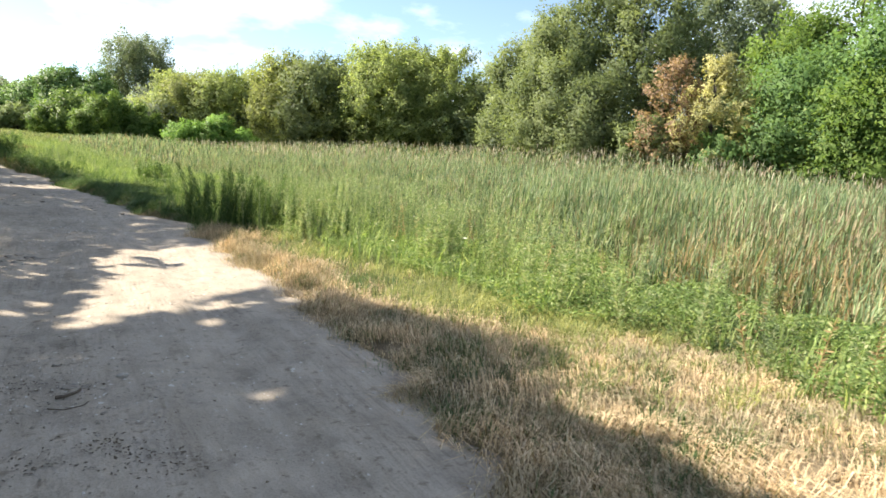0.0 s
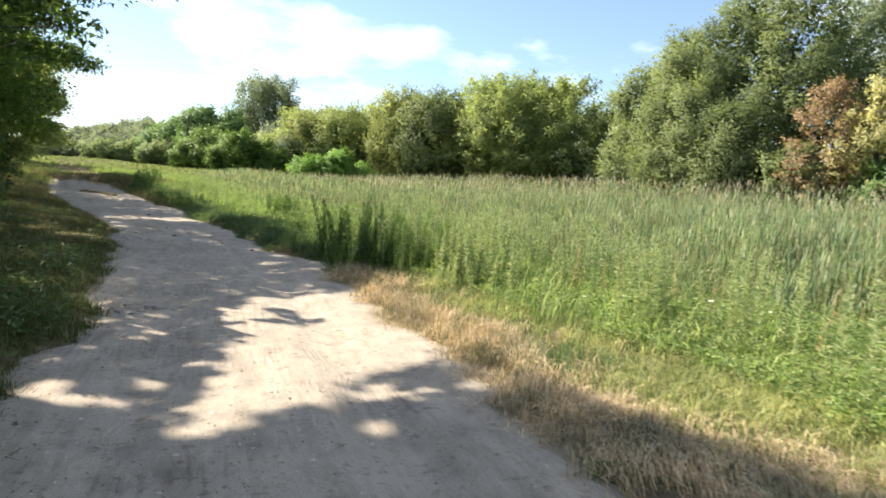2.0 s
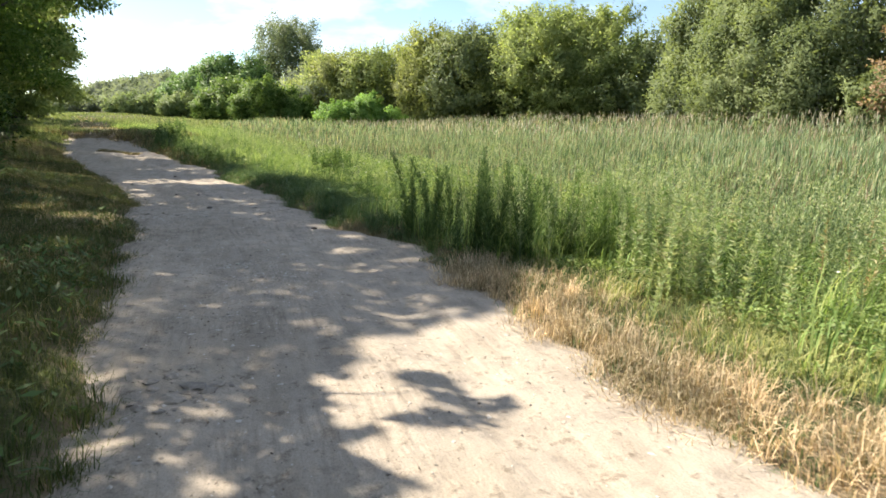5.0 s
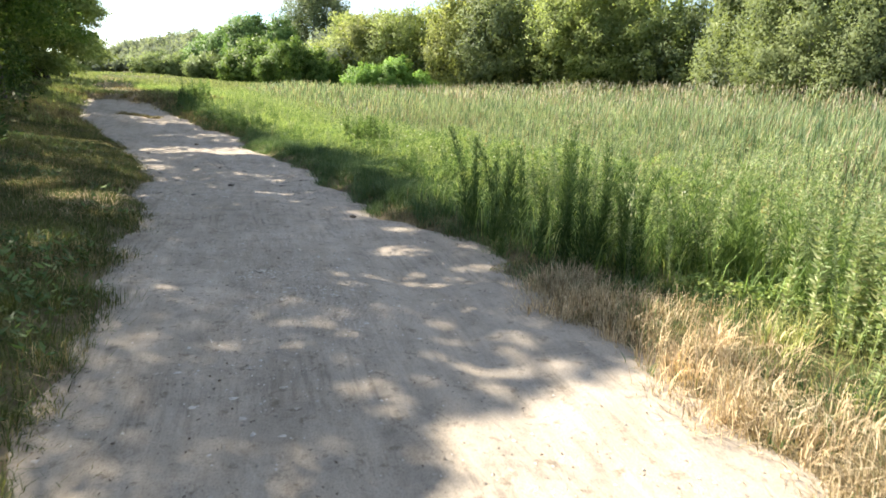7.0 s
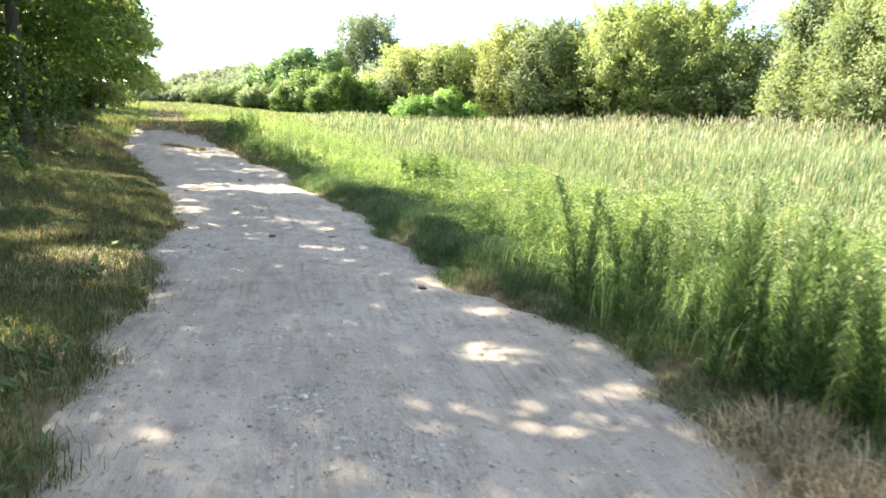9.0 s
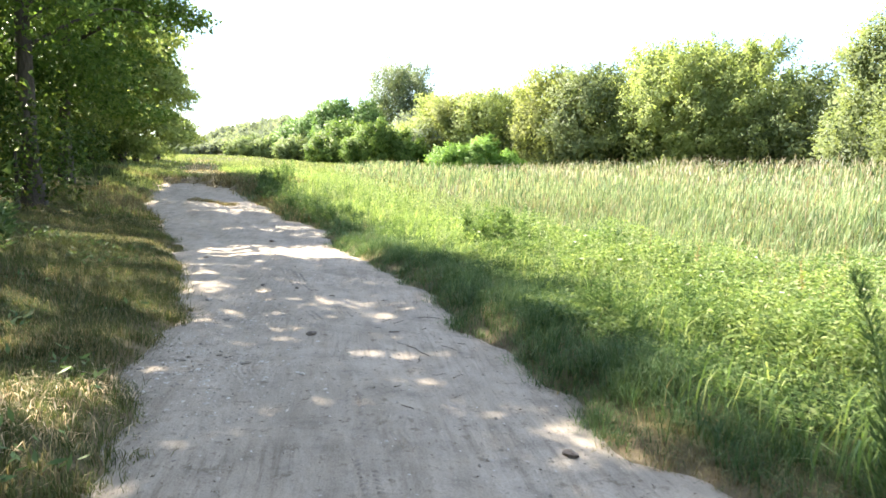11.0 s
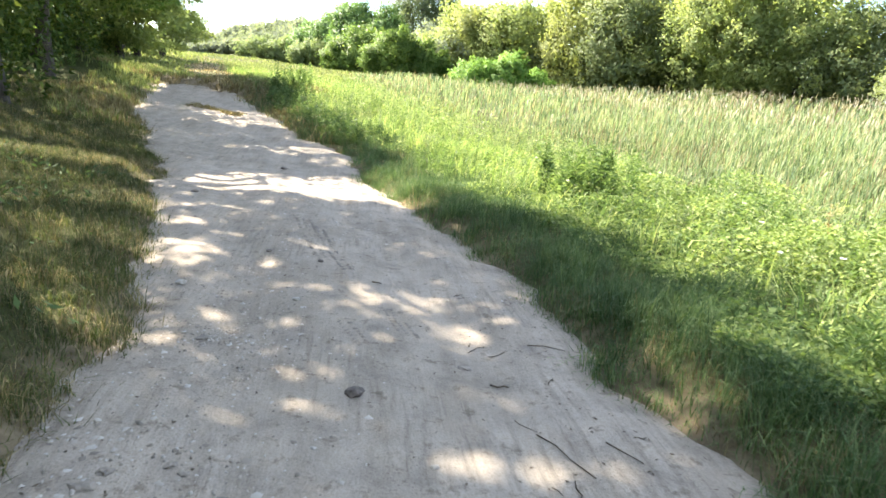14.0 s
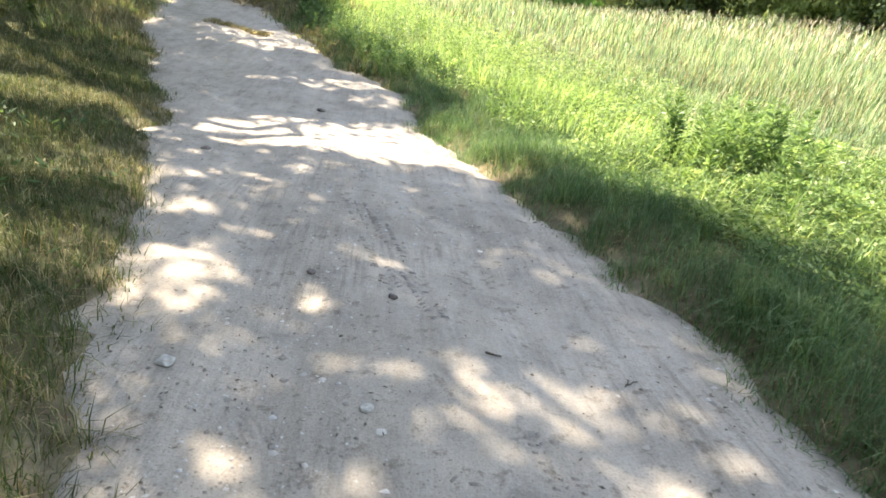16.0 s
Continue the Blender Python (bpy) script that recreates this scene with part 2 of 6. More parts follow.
SAND = sand_material()
SOIL = soil_material()
BARK = bark_material("dark_bark", (0.022, 0.018, 0.013), (0.085, 0.07, 0.055))
BARK_GREY = bark_material("grey_bark", (0.09, 0.085, 0.075), (0.26, 0.25, 0.22), 5.0)
GRASS_GREEN = leaf_material("green_grass", (0.052, 0.098, 0.045), (0.097, 0.166, 0.074), (0.19, 0.252, 0.128), 0.38, 0.55, 0.45, 1.1)
# Darker copy of the green grass: shade of the left bank is in its colour.
GRASS_SHADED = leaf_material("shaded_olive_grass", (0.048, 0.07, 0.026), (0.085, 0.112, 0.042), (0.155, 0.168, 0.075), 0.36, 0.6, 0.45, 1.1)
GRASS_DRY = leaf_material("dry_grass", (0.293, 0.212, 0.141), (0.546, 0.424, 0.295), (0.780, 0.640, 0.498), 0.18, 0.7, 0.48, 1.7)
HERB = leaf_material("herb_leaf", (0.148, 0.223, 0.077), (0.277, 0.360, 0.134), (0.386, 0.451, 0.234), 0.42, 0.5, 0.45, 1.4)
GRASS_PALE = leaf_material("pale_grass", (0.20, 0.24, 0.10), (0.34, 0.37, 0.16), (0.52, 0.51, 0.27), 0.38, 0.6, 0.4, 0.9)
GRASS_BROWN = leaf_material("brown_thatch", (0.134, 0.105, 0.059), (0.244, 0.202, 0.113), (0.386, 0.328, 0.202), 0.3, 0.7, 0.35, 1.2)
GRASS_FAR = leaf_material("far_meadow_grass", (0.12, 0.165, 0.065), (0.21, 0.26, 0.105), (0.34, 0.36, 0.18), 0.4, 0.55, 0.4, 0.4)
GRASS_LUSH = leaf_material("lush_meadow", (0.133, 0.217, 0.080), (0.253, 0.366, 0.134), (0.466, 0.526, 0.250), 0.42, 0.5, 0.48, 1.5)
REED = leaf_material("reed_blade", (0.063, 0.105, 0.059), (0.181, 0.256, 0.149), (0.362, 0.436, 0.286), 0.35, 0.45, 0.48, 1.3, (0.40, 0.37, 0.26))
REED_DRY = leaf_material("dry_reed", (0.160, 0.120, 0.076), (0.288, 0.232, 0.156), (0.416, 0.360, 0.264), 0.25, 0.7, 0.2, 0.6)
PLUME = leaf_material("reed_plume", (0.297, 0.252, 0.203), (0.459, 0.406, 0.334), (0.634, 0.574, 0.493), 0.3, 0.8, 0.2, 0.4)
WEED = leaf_material("weed_leaf", (0.102, 0.146, 0.080), (0.182, 0.249, 0.136), (0.295, 0.358, 0.225), 0.42, 0.5, 0.35, 0.8)
WEED_DARK = leaf_material("dark_weed_leaf", (0.054, 0.096, 0.041), (0.096, 0.156, 0.062), (0.168, 0.234, 0.097), 0.35, 0.5, 0.3, 0.8)
WEED_MID = leaf_material("mid_weed_leaf", (0.083, 0.138, 0.053), (0.149, 0.231, 0.086), (0.253, 0.341, 0.145), 0.42, 0.5, 0.35, 1.2)
WEED_TIP = leaf_material("weed_tip", (0.210, 0.302, 0.138), (0.315, 0.389, 0.200), (0.462, 0.466, 0.308), 0.4, 0.6, 0.2, 0.8)
RUST = leaf_material("rusty_seedhead", (0.265, 0.175, 0.095), (0.408, 0.300, 0.171), (0.510, 0.450, 0.285), 0.3, 0.7, 0.2, 0.8)
LEAF_ROBINIA = leaf_material("robinia_leaf", (0.044, 0.083, 0.023), (0.086, 0.134, 0.035), (0.174, 0.202, 0.058), 0.38, 0.45, 0.3, 0.5)
LEAF_WILLOW = leaf_material("willow_leaf", (0.127, 0.167, 0.083), (0.163, 0.206, 0.100), (0.219, 0.267, 0.135), 0.46, 0.5, 0.35, 0.25)
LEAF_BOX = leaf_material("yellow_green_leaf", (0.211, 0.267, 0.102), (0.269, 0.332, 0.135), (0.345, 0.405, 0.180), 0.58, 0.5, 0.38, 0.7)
LEAF_YELLOW = leaf_material("golden_green_leaf", (0.206, 0.241, 0.090), (0.255, 0.293, 0.116), (0.313, 0.347, 0.155), 0.58, 0.5, 0.38, 0.7)
LEAF_DEEP = leaf_material("deep_green_leaf", (0.091, 0.168, 0.062), (0.122, 0.211, 0.080), (0.170, 0.271, 0.103), 0.45, 0.45, 0.3, 0.25)
LEAF_FRESH = leaf_material("fresh_green_leaf", (0.12, 0.235, 0.06), (0.17, 0.30, 0.075), (0.235, 0.37, 0.105), 0.5, 0.45, 0.3, 0.4)
LEAF_GREY = leaf_material("grey_poplar_leaf", (0.138, 0.182, 0.114), (0.177, 0.225, 0.143), (0.230, 0.279, 0.182), 0.45, 0.45, 0.3, 0.2)
LEAF_RED = leaf_material("rust_red_leaf", (0.17, 0.115, 0.08), (0.28, 0.19, 0.125), (0.38, 0.29, 0.2), 0.4, 0.6, 0.2, 0.4)
LEAF_GOLD = leaf_material("autumn_gold_leaf", (0.29, 0.285, 0.13), (0.42, 0.405, 0.19), (0.53, 0.51, 0.265), 0.43, 0.6, 0.15, 0.4)
# Paler, greyer green: the haze of distance is put into this leaf colour.
LEAF_HAZE = leaf_material("haze_toned_leaf", (0.15, 0.185, 0.135), (0.175, 0.212, 0.157), (0.2, 0.238, 0.178), 0.55, 0.7, 0.2, 0.05)
LEAF_PALE = leaf_material("pale_green_leaf", (0.152, 0.208, 0.092), (0.192, 0.256, 0.112), (0.248, 0.308, 0.144), 0.5, 0.5, 0.25, 0.2)
LEAF_THICKET = leaf_material("thicket_leaf", (0.05, 0.095, 0.03), (0.085, 0.14, 0.04), (0.14, 0.2, 0.06), 0.45, 0.5, 0.3, 0.4)
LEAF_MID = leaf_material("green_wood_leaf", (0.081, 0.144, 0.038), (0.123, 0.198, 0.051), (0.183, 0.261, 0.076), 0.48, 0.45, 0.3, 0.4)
PETAL = leaf_material("white_petal", (0.66, 0.66, 0.64), (0.74, 0.74, 0.72), (0.8, 0.8, 0.79), 0.3, 0.6, 0.1, 2.0)
CLOD = stone_material("dry_clod", (0.19, 0.165, 0.138), (0.32, 0.28, 0.235))
STONE_PALE = stone_material("pale_stone", (0.3, 0.275, 0.235), (0.52, 0.49, 0.44))
STONE_DARK = stone_material("dark_stone", (0.08, 0.065, 0.055), (0.2, 0.165, 0.14))
STICK = bark_material("dead_wood", (0.06, 0.045, 0.035), (0.2, 0.155, 0.11), 25.0)

# ---- the plan: road edges, ground heights ----
EDGE_Y = np.array([-12, 0, 2, 4, 7.5, 10.5, 13, 14, 15, 17.4, 19.6, 22, 23.4, 26.5, 28.1, 29.4, 32.6, 35.3, 40, 60])
EDGE_R = np.array([1.5, 1.55, 1.65, 1.9, 2.0, 1.85, 1.95, 1.75, 1.3, 0.9, 0.7, 0.2, -0.17, -0.8, -1.4, -2.05, -3.2, -4.3, -5.4, -12])
LEFT_Y = np.array([-12, 3, 6.7, 8.9, 11, 13, 15, 17, 18.5, 20.3, 23, 25.3, 27, 30, 34, 38, 60])
LEFT_X = np.array([-1.6, -1.3, -1.05, -0.95, -1.2, -1.4, -1.5, -1.9, -2.0, -2.3, -3.1, -3.7, -4.3, -5.6, -6.5, -7.0, -13.0])


def ragged(y, k):
    """Uneven line of a track's edge, worn by wheels and grown in by grass."""
    return 0.07 * np.sin(1.9 * y + k) + 0.05 * np.sin(4.7 * y + 2.1 * k) + 0.035 * np.sin(10.3 * y + 0.7 * k) + 0.02 * np.sin(23.0 * y + k)


def right_edge(y):
    return np.interp(y, EDGE_Y, EDGE_R) + ragged(y, 1.0)


def left_edge(y):
    return np.interp(y, LEFT_Y, LEFT_X) + ragged(y, 4.0)


def smooth(a, b, v):
    v = np.clip((v - a) / (b - a), 0, 1)
    return v * v * (3 - 2 * v)


def wobble(x, y, s, k=0.0):
    """Cheap smooth unevenness between about -1 and 1."""
    return (np.sin(x * 1.7 * s + 1.3 * np.sin(y * 1.1 * s + k) + k) + np.sin(y * 1.9 * s + 1.7 * np.sin(x * 0.8 * s + 2 * k)) + np.sin((x + y) * 0.9 * s + 3 * k)) / 3


def base_height(x, y):
    """The broad lie of the land: a slow rise away from the walk, set to fit the camera's horizon, and a hump where the
    track leaves the sand.
    """
    r = np.hypot(x + 1, y - 12)
    rise = 0.02 * np.maximum(0, np.sqrt((r - 14) ** 2 + 9) + (r - 14) - 3) / 2
    along = y + 0.3 * (x + 4)
    hump = (0.3 * smooth(25, 32, along) + 0.42 * smooth(31, 37.5, along)) * smooth(-40, -20, x) * (1 - smooth(-1, 9, x))
    edge = along + 0.35 * np.sin(1.3 * x) + 0.2 * np.sin(3.1 * x + 1.0)
    lip = 0.16 * smooth(35.0, 35.5, edge) * (1 - smooth(36.5, 40, along)) * smooth(-14, -9, x) * (1 - smooth(-2.5, -0.5, x))
    return rise + hump + lip


def ground_height(x, y):
    r_out, l_out = x - right_edge(y), left_edge(y) - x
    out = np.maximum(r_out, l_out)
    inside = 1 - smooth(-0.15, 0.22, out + 0.15 * wobble(x, y, 3.1) + 0.08 * wobble(x, y, 9.0, 1.0))
    inside = inside * (1 - smooth(34.9, 35.4, y + 0.3 * (x + 4) + 0.35 * np.sin(1.3 * x) + 0.2 * np.sin(3.1 * x + 1.0)))
    verge_r = (0.05 + 0.09 * smooth(14, 16, y) * smooth(25, 23, y) * (1 + 0.5 * wobble(x, y, 1.9, 2.0))) * smooth(0, 0.5, r_out) - 0.12 * smooth(2, 5, r_out) + 0.1 * smooth(6, 12, r_out)
    verge_l = 0.08 * smooth(0, 0.5, l_out) + 0.26 * smooth(0.4, 3.5, l_out)
    z = np.where(r_out > l_out, verge_r, verge_l) + 0.025 * wobble(x, y, 1.6) * smooth(0, 0.5, out)
    return base_height(x, y) + z * (1 - inside) - 0.09 * inside


def road_height(x, y):
    mid = (right_edge(y) + left_edge(y)) / 2
    half = (right_edge(y) - left_edge(y)) / 2
    off = x - mid
    rut = -0.035 * np.exp(-((off - 0.62) / 0.22) ** 2) - 0.03 * np.exp(-((off + 0.72) / 0.25) ** 2)
    lumps = 0.012 * wobble(x, y, 2.3) + 0.007 * wobble(x, y, 6.1, 1.0) + 0.004 * wobble(x, y, 17.0, 2.0)
    waves = 0.02 * smooth(20, 24, y) * np.sin(y * 1.25 + 0.6 * np.sin(x * 1.4))
    over = np.maximum(np.abs(off) - half, -0.3)
    return base_height(x, y) + rut + lumps + waves - 0.05 * smooth(-0.25, 0.35, over)


def mesh_object(name, verts, faces, mat, parent=None, smooth_shade=False):
    """One mesh object out of arrays: faces is a list of arrays of 3 or 4 indices a row."""
    me = bpy.data.meshes.new(name)
    verts = np.ascontiguousarray(verts, dtype=np.float32).reshape(-1, 3)
    me.vertices.add(len(verts))
    me.vertices.foreach_set("co", verts.ravel())
    loops = np.concatenate([f.ravel() for f in faces]).astype(np.int32)
    totals = np.concatenate([np.full(len(f), f.shape[1], dtype=np.int32) for f in faces])
    me.loops.add(len(loops))
    me.loops.foreach_set("vertex_index", loops)
    me.polygons.add(len(totals))
    me.polygons.foreach_set("loop_start", (np.cumsum(totals) - totals).astype(np.int32))
    me.polygons.foreach_set("loop_total", totals)
    if smooth_shade:
        me.polygons.foreach_set("use_smooth", np.ones(len(totals), dtype=bool))
    me.update(calc_edges=True)
    me.materials.append(mat)
    ob = new(name, me)
    ob.parent = parent
    return ob


def soften(ob, normals):
    """Rounded shading of a crown: each leaf is shaded by the way it faces out of its clump."""
    ob.data.polygons.foreach_set("use_smooth", np.ones(len(ob.data.polygons), dtype=bool))
    ob.data.normals_split_custom_set_from_vertices(normals.tolist())


def grid_faces(nu, nv):
    i = np.arange(nu - 1)[:, None] * nv + np.arange(nv - 1)[None, :]
    i = i.ravel()
    return np.stack([i, i + nv, i + nv + 1, i + 1], 1)


def part(name, bm, mat, parent, label=""):
    me = bpy.data.meshes.new(name)
    bm.to_mesh(me)
    bm.free()
    me.materials.append(mat)
    ob = new(name, me)
    ob.parent = parent
    return tagged(ob, label=label) if label else ob


def build_ground():
    gx = np.concatenate([-np.geomspace(700, 9, 40), np.arange(-8.8, 9, 0.28), np.geomspace(9.2, 700, 44)])
    gy = np.concatenate([-np.geomspace(700, 12, 20), np.arange(-11, 44, 0.33), np.geomspace(44.3, 900, 50)])
    X, Y = np.meshgrid(gx, gy, indexing="ij")
    Z = ground_height(X, Y)
    ob = mesh_object("ground", np.stack([X, Y, Z], -1), [grid_faces(len(gx), len(gy))], SOIL, None, True)
    out = np.maximum(X - right_edge(Y), left_edge(Y) - X)
    trodden = ob.data.attributes.new("trodden", "FLOAT", "POINT")
    trodden.data.foreach_set("value", (np.where(X > 0, smooth(0.5 + 3.0 * smooth(9, 4, Y), 2.2 * smooth(9, 4, Y), out), smooth(0.5, 0.0, out)) * smooth(42, 36, Y)).astype(np.float32).ravel())
    tagged(ob, "olive brown meadow soil under grass, reeds and trees", "ground", kind="structure")


def build_road():
    ys = np.arange(-11, 39.5, 0.1)
    us = np.linspace(-0.06, 1.06, 74)
    U, Y = np.meshgrid(us, ys, indexing="ij")
    lo, hi = left_edge(Y) - 0.25, right_edge(Y) + 0.25
    X = lo + (hi - lo) * U
    Z = road_height(X, Y)
    Z -= 0.5 * smooth(35.1, 35.9, Y + 0.3 * (X + 4) + 0.35 * np.sin(1.3 * X) + 0.2 * np.sin(3.1 * X + 1.0))
    ob = mesh_object("road", np.stack([X, Y, Z], -1), [grid_faces(len(us), len(ys))], SAND, None, True)
    across = ob.data.attributes.new("across", "FLOAT", "POINT")
    across.data.foreach_set("value", (X - (lo + hi) / 2).astype(np.float32).ravel())
    tagged(ob, "pale sandy dirt track with shallow wheel ruts", "road", kind="structure")


build_ground()
build_road()


# ---- grass, reeds and weeds ----
rng = np.random.default_rng(7)


def scatter(count, x0, x1, y0, y1, keep=None):
    """Random places in a box; keep gives the chance of each."""
    x, y = rng.uniform(x0, x1, count), rng.uniform(y0, y1, count)
    if keep is not None:
        k = rng.random(count) < keep(x, y)
        x, y = x[k], y[k]
    return x, y


def tufted(x, y, each, spread):
    """Turns places into tufts: each place becomes a bunch of blades that lean outwards. Returns x, y and azimuth."""
    bx, by = np.repeat(x, each), np.repeat(y, each)
    dx, dy = rng.normal(0, spread, len(bx)), rng.normal(0, spread, len(bx))
    return bx + dx, by + dy, np.arctan2(dy, dx) + rng.normal(0, 0.7, len(bx))


def blade_mesh(name, x, y, length, width, lean, mat, label, category, droop=0.0, wind=None, z=None, turn=None, simple=False, az=None):
    """Blades of grass or reed: a bent ribbon of three faces each."""
    n = len(x)
    z = ground_height(x, y) - 0.01 if z is None else z
    if az is None:
        az = rng.uniform(0, 2 * np.pi, n) if wind is None else rng.normal(wind, 2.0, n)
    d = np.stack([np.cos(az), np.sin(az), np.zeros(n)], 1)
    face = az + np.pi / 2 + rng.normal(0, 0.5, n)
    if turn is not None:
        face = rng.normal(turn, 0.9, n)
    s = np.stack([np.cos(face), np.sin(face), np.zeros(n)], 1)
    base = np.stack([x, y, z], 1)
    up = np.array([0, 0, 1.0])
    L, W, A = length[:, None], width[:, None], lean[:, None]
    flat = np.sqrt(np.maximum(0.05, 1 - (0.8 * A) ** 2))
    p1 = base + L * 0.5 * (up * np.sqrt(np.maximum(0.05, 1 - (0.45 * A) ** 2)) + d * 0.4 * A)
    p2 = base + L * (up * (flat - droop * A) + d * 0.95 * A)
    p15 = (p1 + p2) / 2 + up * L * 0.06 * A
    v = np.stack([base - s * W / 2, base + s * W / 2, p1 - s * W * 0.48, p1 + s * W * 0.48, p15 - s * W * 0.3, p15 + s * W * 0.3, p2], 1)
    if simple:
        i = np.arange(n)[:, None] * 5
        ob = mesh_object(name, v[:, [0, 1, 2, 3, 6]], [i + np.array([[0, 1, 3, 2]]), i + np.array([[2, 3, 4]])], mat)
        return tagged(ob, label, category, kind="stuff")
    i = np.arange(n)[:, None] * 7
    quads = np.concatenate([i + np.array([[0, 1, 3, 2]]), i + np.array([[2, 3, 5, 4]])])
    tris = i + np.array([[4, 5, 6]])
    ob = mesh_object(name, v, [quads, tris], mat)
    return tagged(ob, label, category, kind="stuff")


def leaf_array(base, way, length, width, level=False):
    """Rhombic leaves: base points, ways (unit), lengths and widths. Returns vertices, 4 a leaf."""
    n = len(base)
    r = rng.normal(0, 0.35, (n, 3)) + np.array([0, 0, 1.0]) if level else rng.normal(0, 1, (n, 3))
    side = np.cross(way, r)
    side /= np.linalg.norm(side, axis=1)[:, None] + 1e-9
    L, W = length[:, None], width[:, None]
    mid = base + way * L * 0.45
    return np.stack([base, mid - side * W / 2, base + way * L, mid + side * W / 2], 1)


def leaf_triangles(base, way, length, width):
    """Small pointed leaves, one face each: for crowns seen from afar or by the ten thousand."""
    v = leaf_array(base, way, length, width)
    back = base - (v[:, 3] - v[:, 1]) * 0.5
    return np.stack([back, base + (v[:, 3] - v[:, 1]) * 0.5, v[:, 2]], 1)


def triangle_faces(n):
    return np.arange(n)[:, None] * 3 + np.array([[0, 1, 2]])


def leaf_faces(n):
    return np.arange(n)[:, None] * 4 + np.array([[0, 1, 2, 3]])


def out_right(x, y):
    return x - right_edge(y)


def out_left(x, y):
    return left_edge(y) - x


def tuft(x, y, s=1.4, k=0.0):
    """Uneven cover, from sparse to thick."""
    return np.clip(0.55 + 0.6 * wobble(x, y, s, k), 0.08, 1)


# Dry straw at the right-hand edge of the track, thickest near the start.
x, y = scatter(19000, 0.9, 6.4, -0.5, 12.0, lambda x, y: np.where(out_right(x, y) > -0.12 + 0.12 * wobble(x, y, 4.0), 1, 0) * np.exp(-np.maximum(0, out_right(x, y) - 0.3 - 2.9 * smooth(6.0, 2.0, y)) / 0.3) * np.maximum(tuft(x, y, 2.1), 0.35))
x, y, az = tufted(x, y, 16, 0.045)
mat_down = smooth(7.5, 4, y)
drift = 2.6 * wobble(x, y, 0.9, 3.0) + 1.2 * wobble(x, y, 2.4, 1.0)
az = np.where(rng.random(len(x)) < 0.65 * mat_down, drift + rng.normal(0, 0.45, len(x)), az)
blade_mesh("dry_grass", x, y, rng.uniform(0.08, 0.27, len(x)) * (1 - 0.1 * mat_down), rng.uniform(0.003, 0.006, len(x)), rng.uniform(0.3, 1.1, len(x)) * (1 - mat_down) + rng.uniform(0.85, 1.38, len(x)) * mat_down, GRASS_DRY, "sun-bleached straw-coloured grass along the edge of the track", "grass", 0.25, simple=True, az=az)
x, y = scatter(16000, -9, 3.0, 13.5, 60, lambda x, y: np.where((out_right(x, y) > -0.1) & (out_right(x, y) < 1.0), 0.35 + 0.6 * smooth(24, 30, y), 0) * tuft(x, y, 1.7, 2.0))
blade_mesh("dry_grass", x, y, rng.uniform(0.12, 0.34, len(x)), rng.uniform(0.005, 0.009, len(x)), rng.uniform(0.2, 1.0, len(x)), GRASS_BROWN, "patchy brown grass beside the track", "grass", 0.2, simple=True)
# Pale soft grass behind the straw.
x, y = scatter(14000, 1.8, 6.5, -1.5, 12.5, lambda x, y: np.where((out_right(x, y) > 0.7) & (out_right(x, y) < 3.6 - 0.09 * y), 1, 0) * smooth(0.5, 1.2, out_right(x, y)) * smooth(2.2, 5.5, y + 0.35 * out_right(x, y)) * tuft(x, y, 1.9, 2.0))
x, y, az = tufted(x, y, 14, 0.05)
blade_mesh("pale_grass", x, y, rng.uniform(0.10, 0.26, len(x)), rng.uniform(0.004, 0.008, len(x)), rng.uniform(0.4, 1.1, len(x)), GRASS_PALE, "pale soft grass between the straw and the meadow herbs", "grass", 0.25, simple=True, az=az)
# Short green grass of the right verge: thick soft tufts.
def right_cover(x, y):
    o = out_right(x, y)
    c = np.where(o > -0.03 + 0.14 * wobble(x, y, 3.0, 1.0) + 0.08 * wobble(x, y, 9.0, 1.0), 1, 0) * np.where(o < 3.2, 1, 0)
    c = c * np.where(y < 13, 0.3 + 0.6 * smooth(0.5, 1.7, o) * smooth(3.5, 8, y + 0.7 * o), 1.0)
    return c * np.clip(1.5 - 0.45 * o, 0.3, 1) * np.maximum(tuft(x, y, 2.3, 3.0), np.where(y > 13, 0.45, 0.08)) * np.where(y > 25, 0.55, 1)


x, y = scatter(34000, -2.2, 5.4, -1, 34, right_cover)
x, y, az = tufted(x, y, 25, 0.05)
deep = smooth(13, 16, y)
blade_mesh("verge_grass", x, y, rng.uniform(0.07, 0.22, len(x)) * (1 + 0.9 * deep * (0.7 + 0.5 * wobble(x, y, 2.3, 3.0)) * smooth(-0.1, 0.5, out_right(x, y))), rng.uniform(0.003, 0.006, len(x)), rng.uniform(0.3, 1.2, len(x)), GRASS_GREEN, "soft thick green grass on the verge of the track", "grass", 0.25, simple=True, az=az)


# Left verge: thin, partly dry, in the shade.
def left_cover(x, y):
    o = out_left(x, y)
    c = np.where((o > -0.1 + 0.16 * wobble(x, y, 3.0, 4.0) + 0.1 * wobble(x, y, 8.0, 4.0)) & (o < 4.2), 1, 0)
    return c * np.clip(1.25 - 0.25 * o, 0.15, 1) * np.maximum(tuft(x, y, 2.0, 5.0), 0.5) * np.where(y > 27, 0.6, 1)


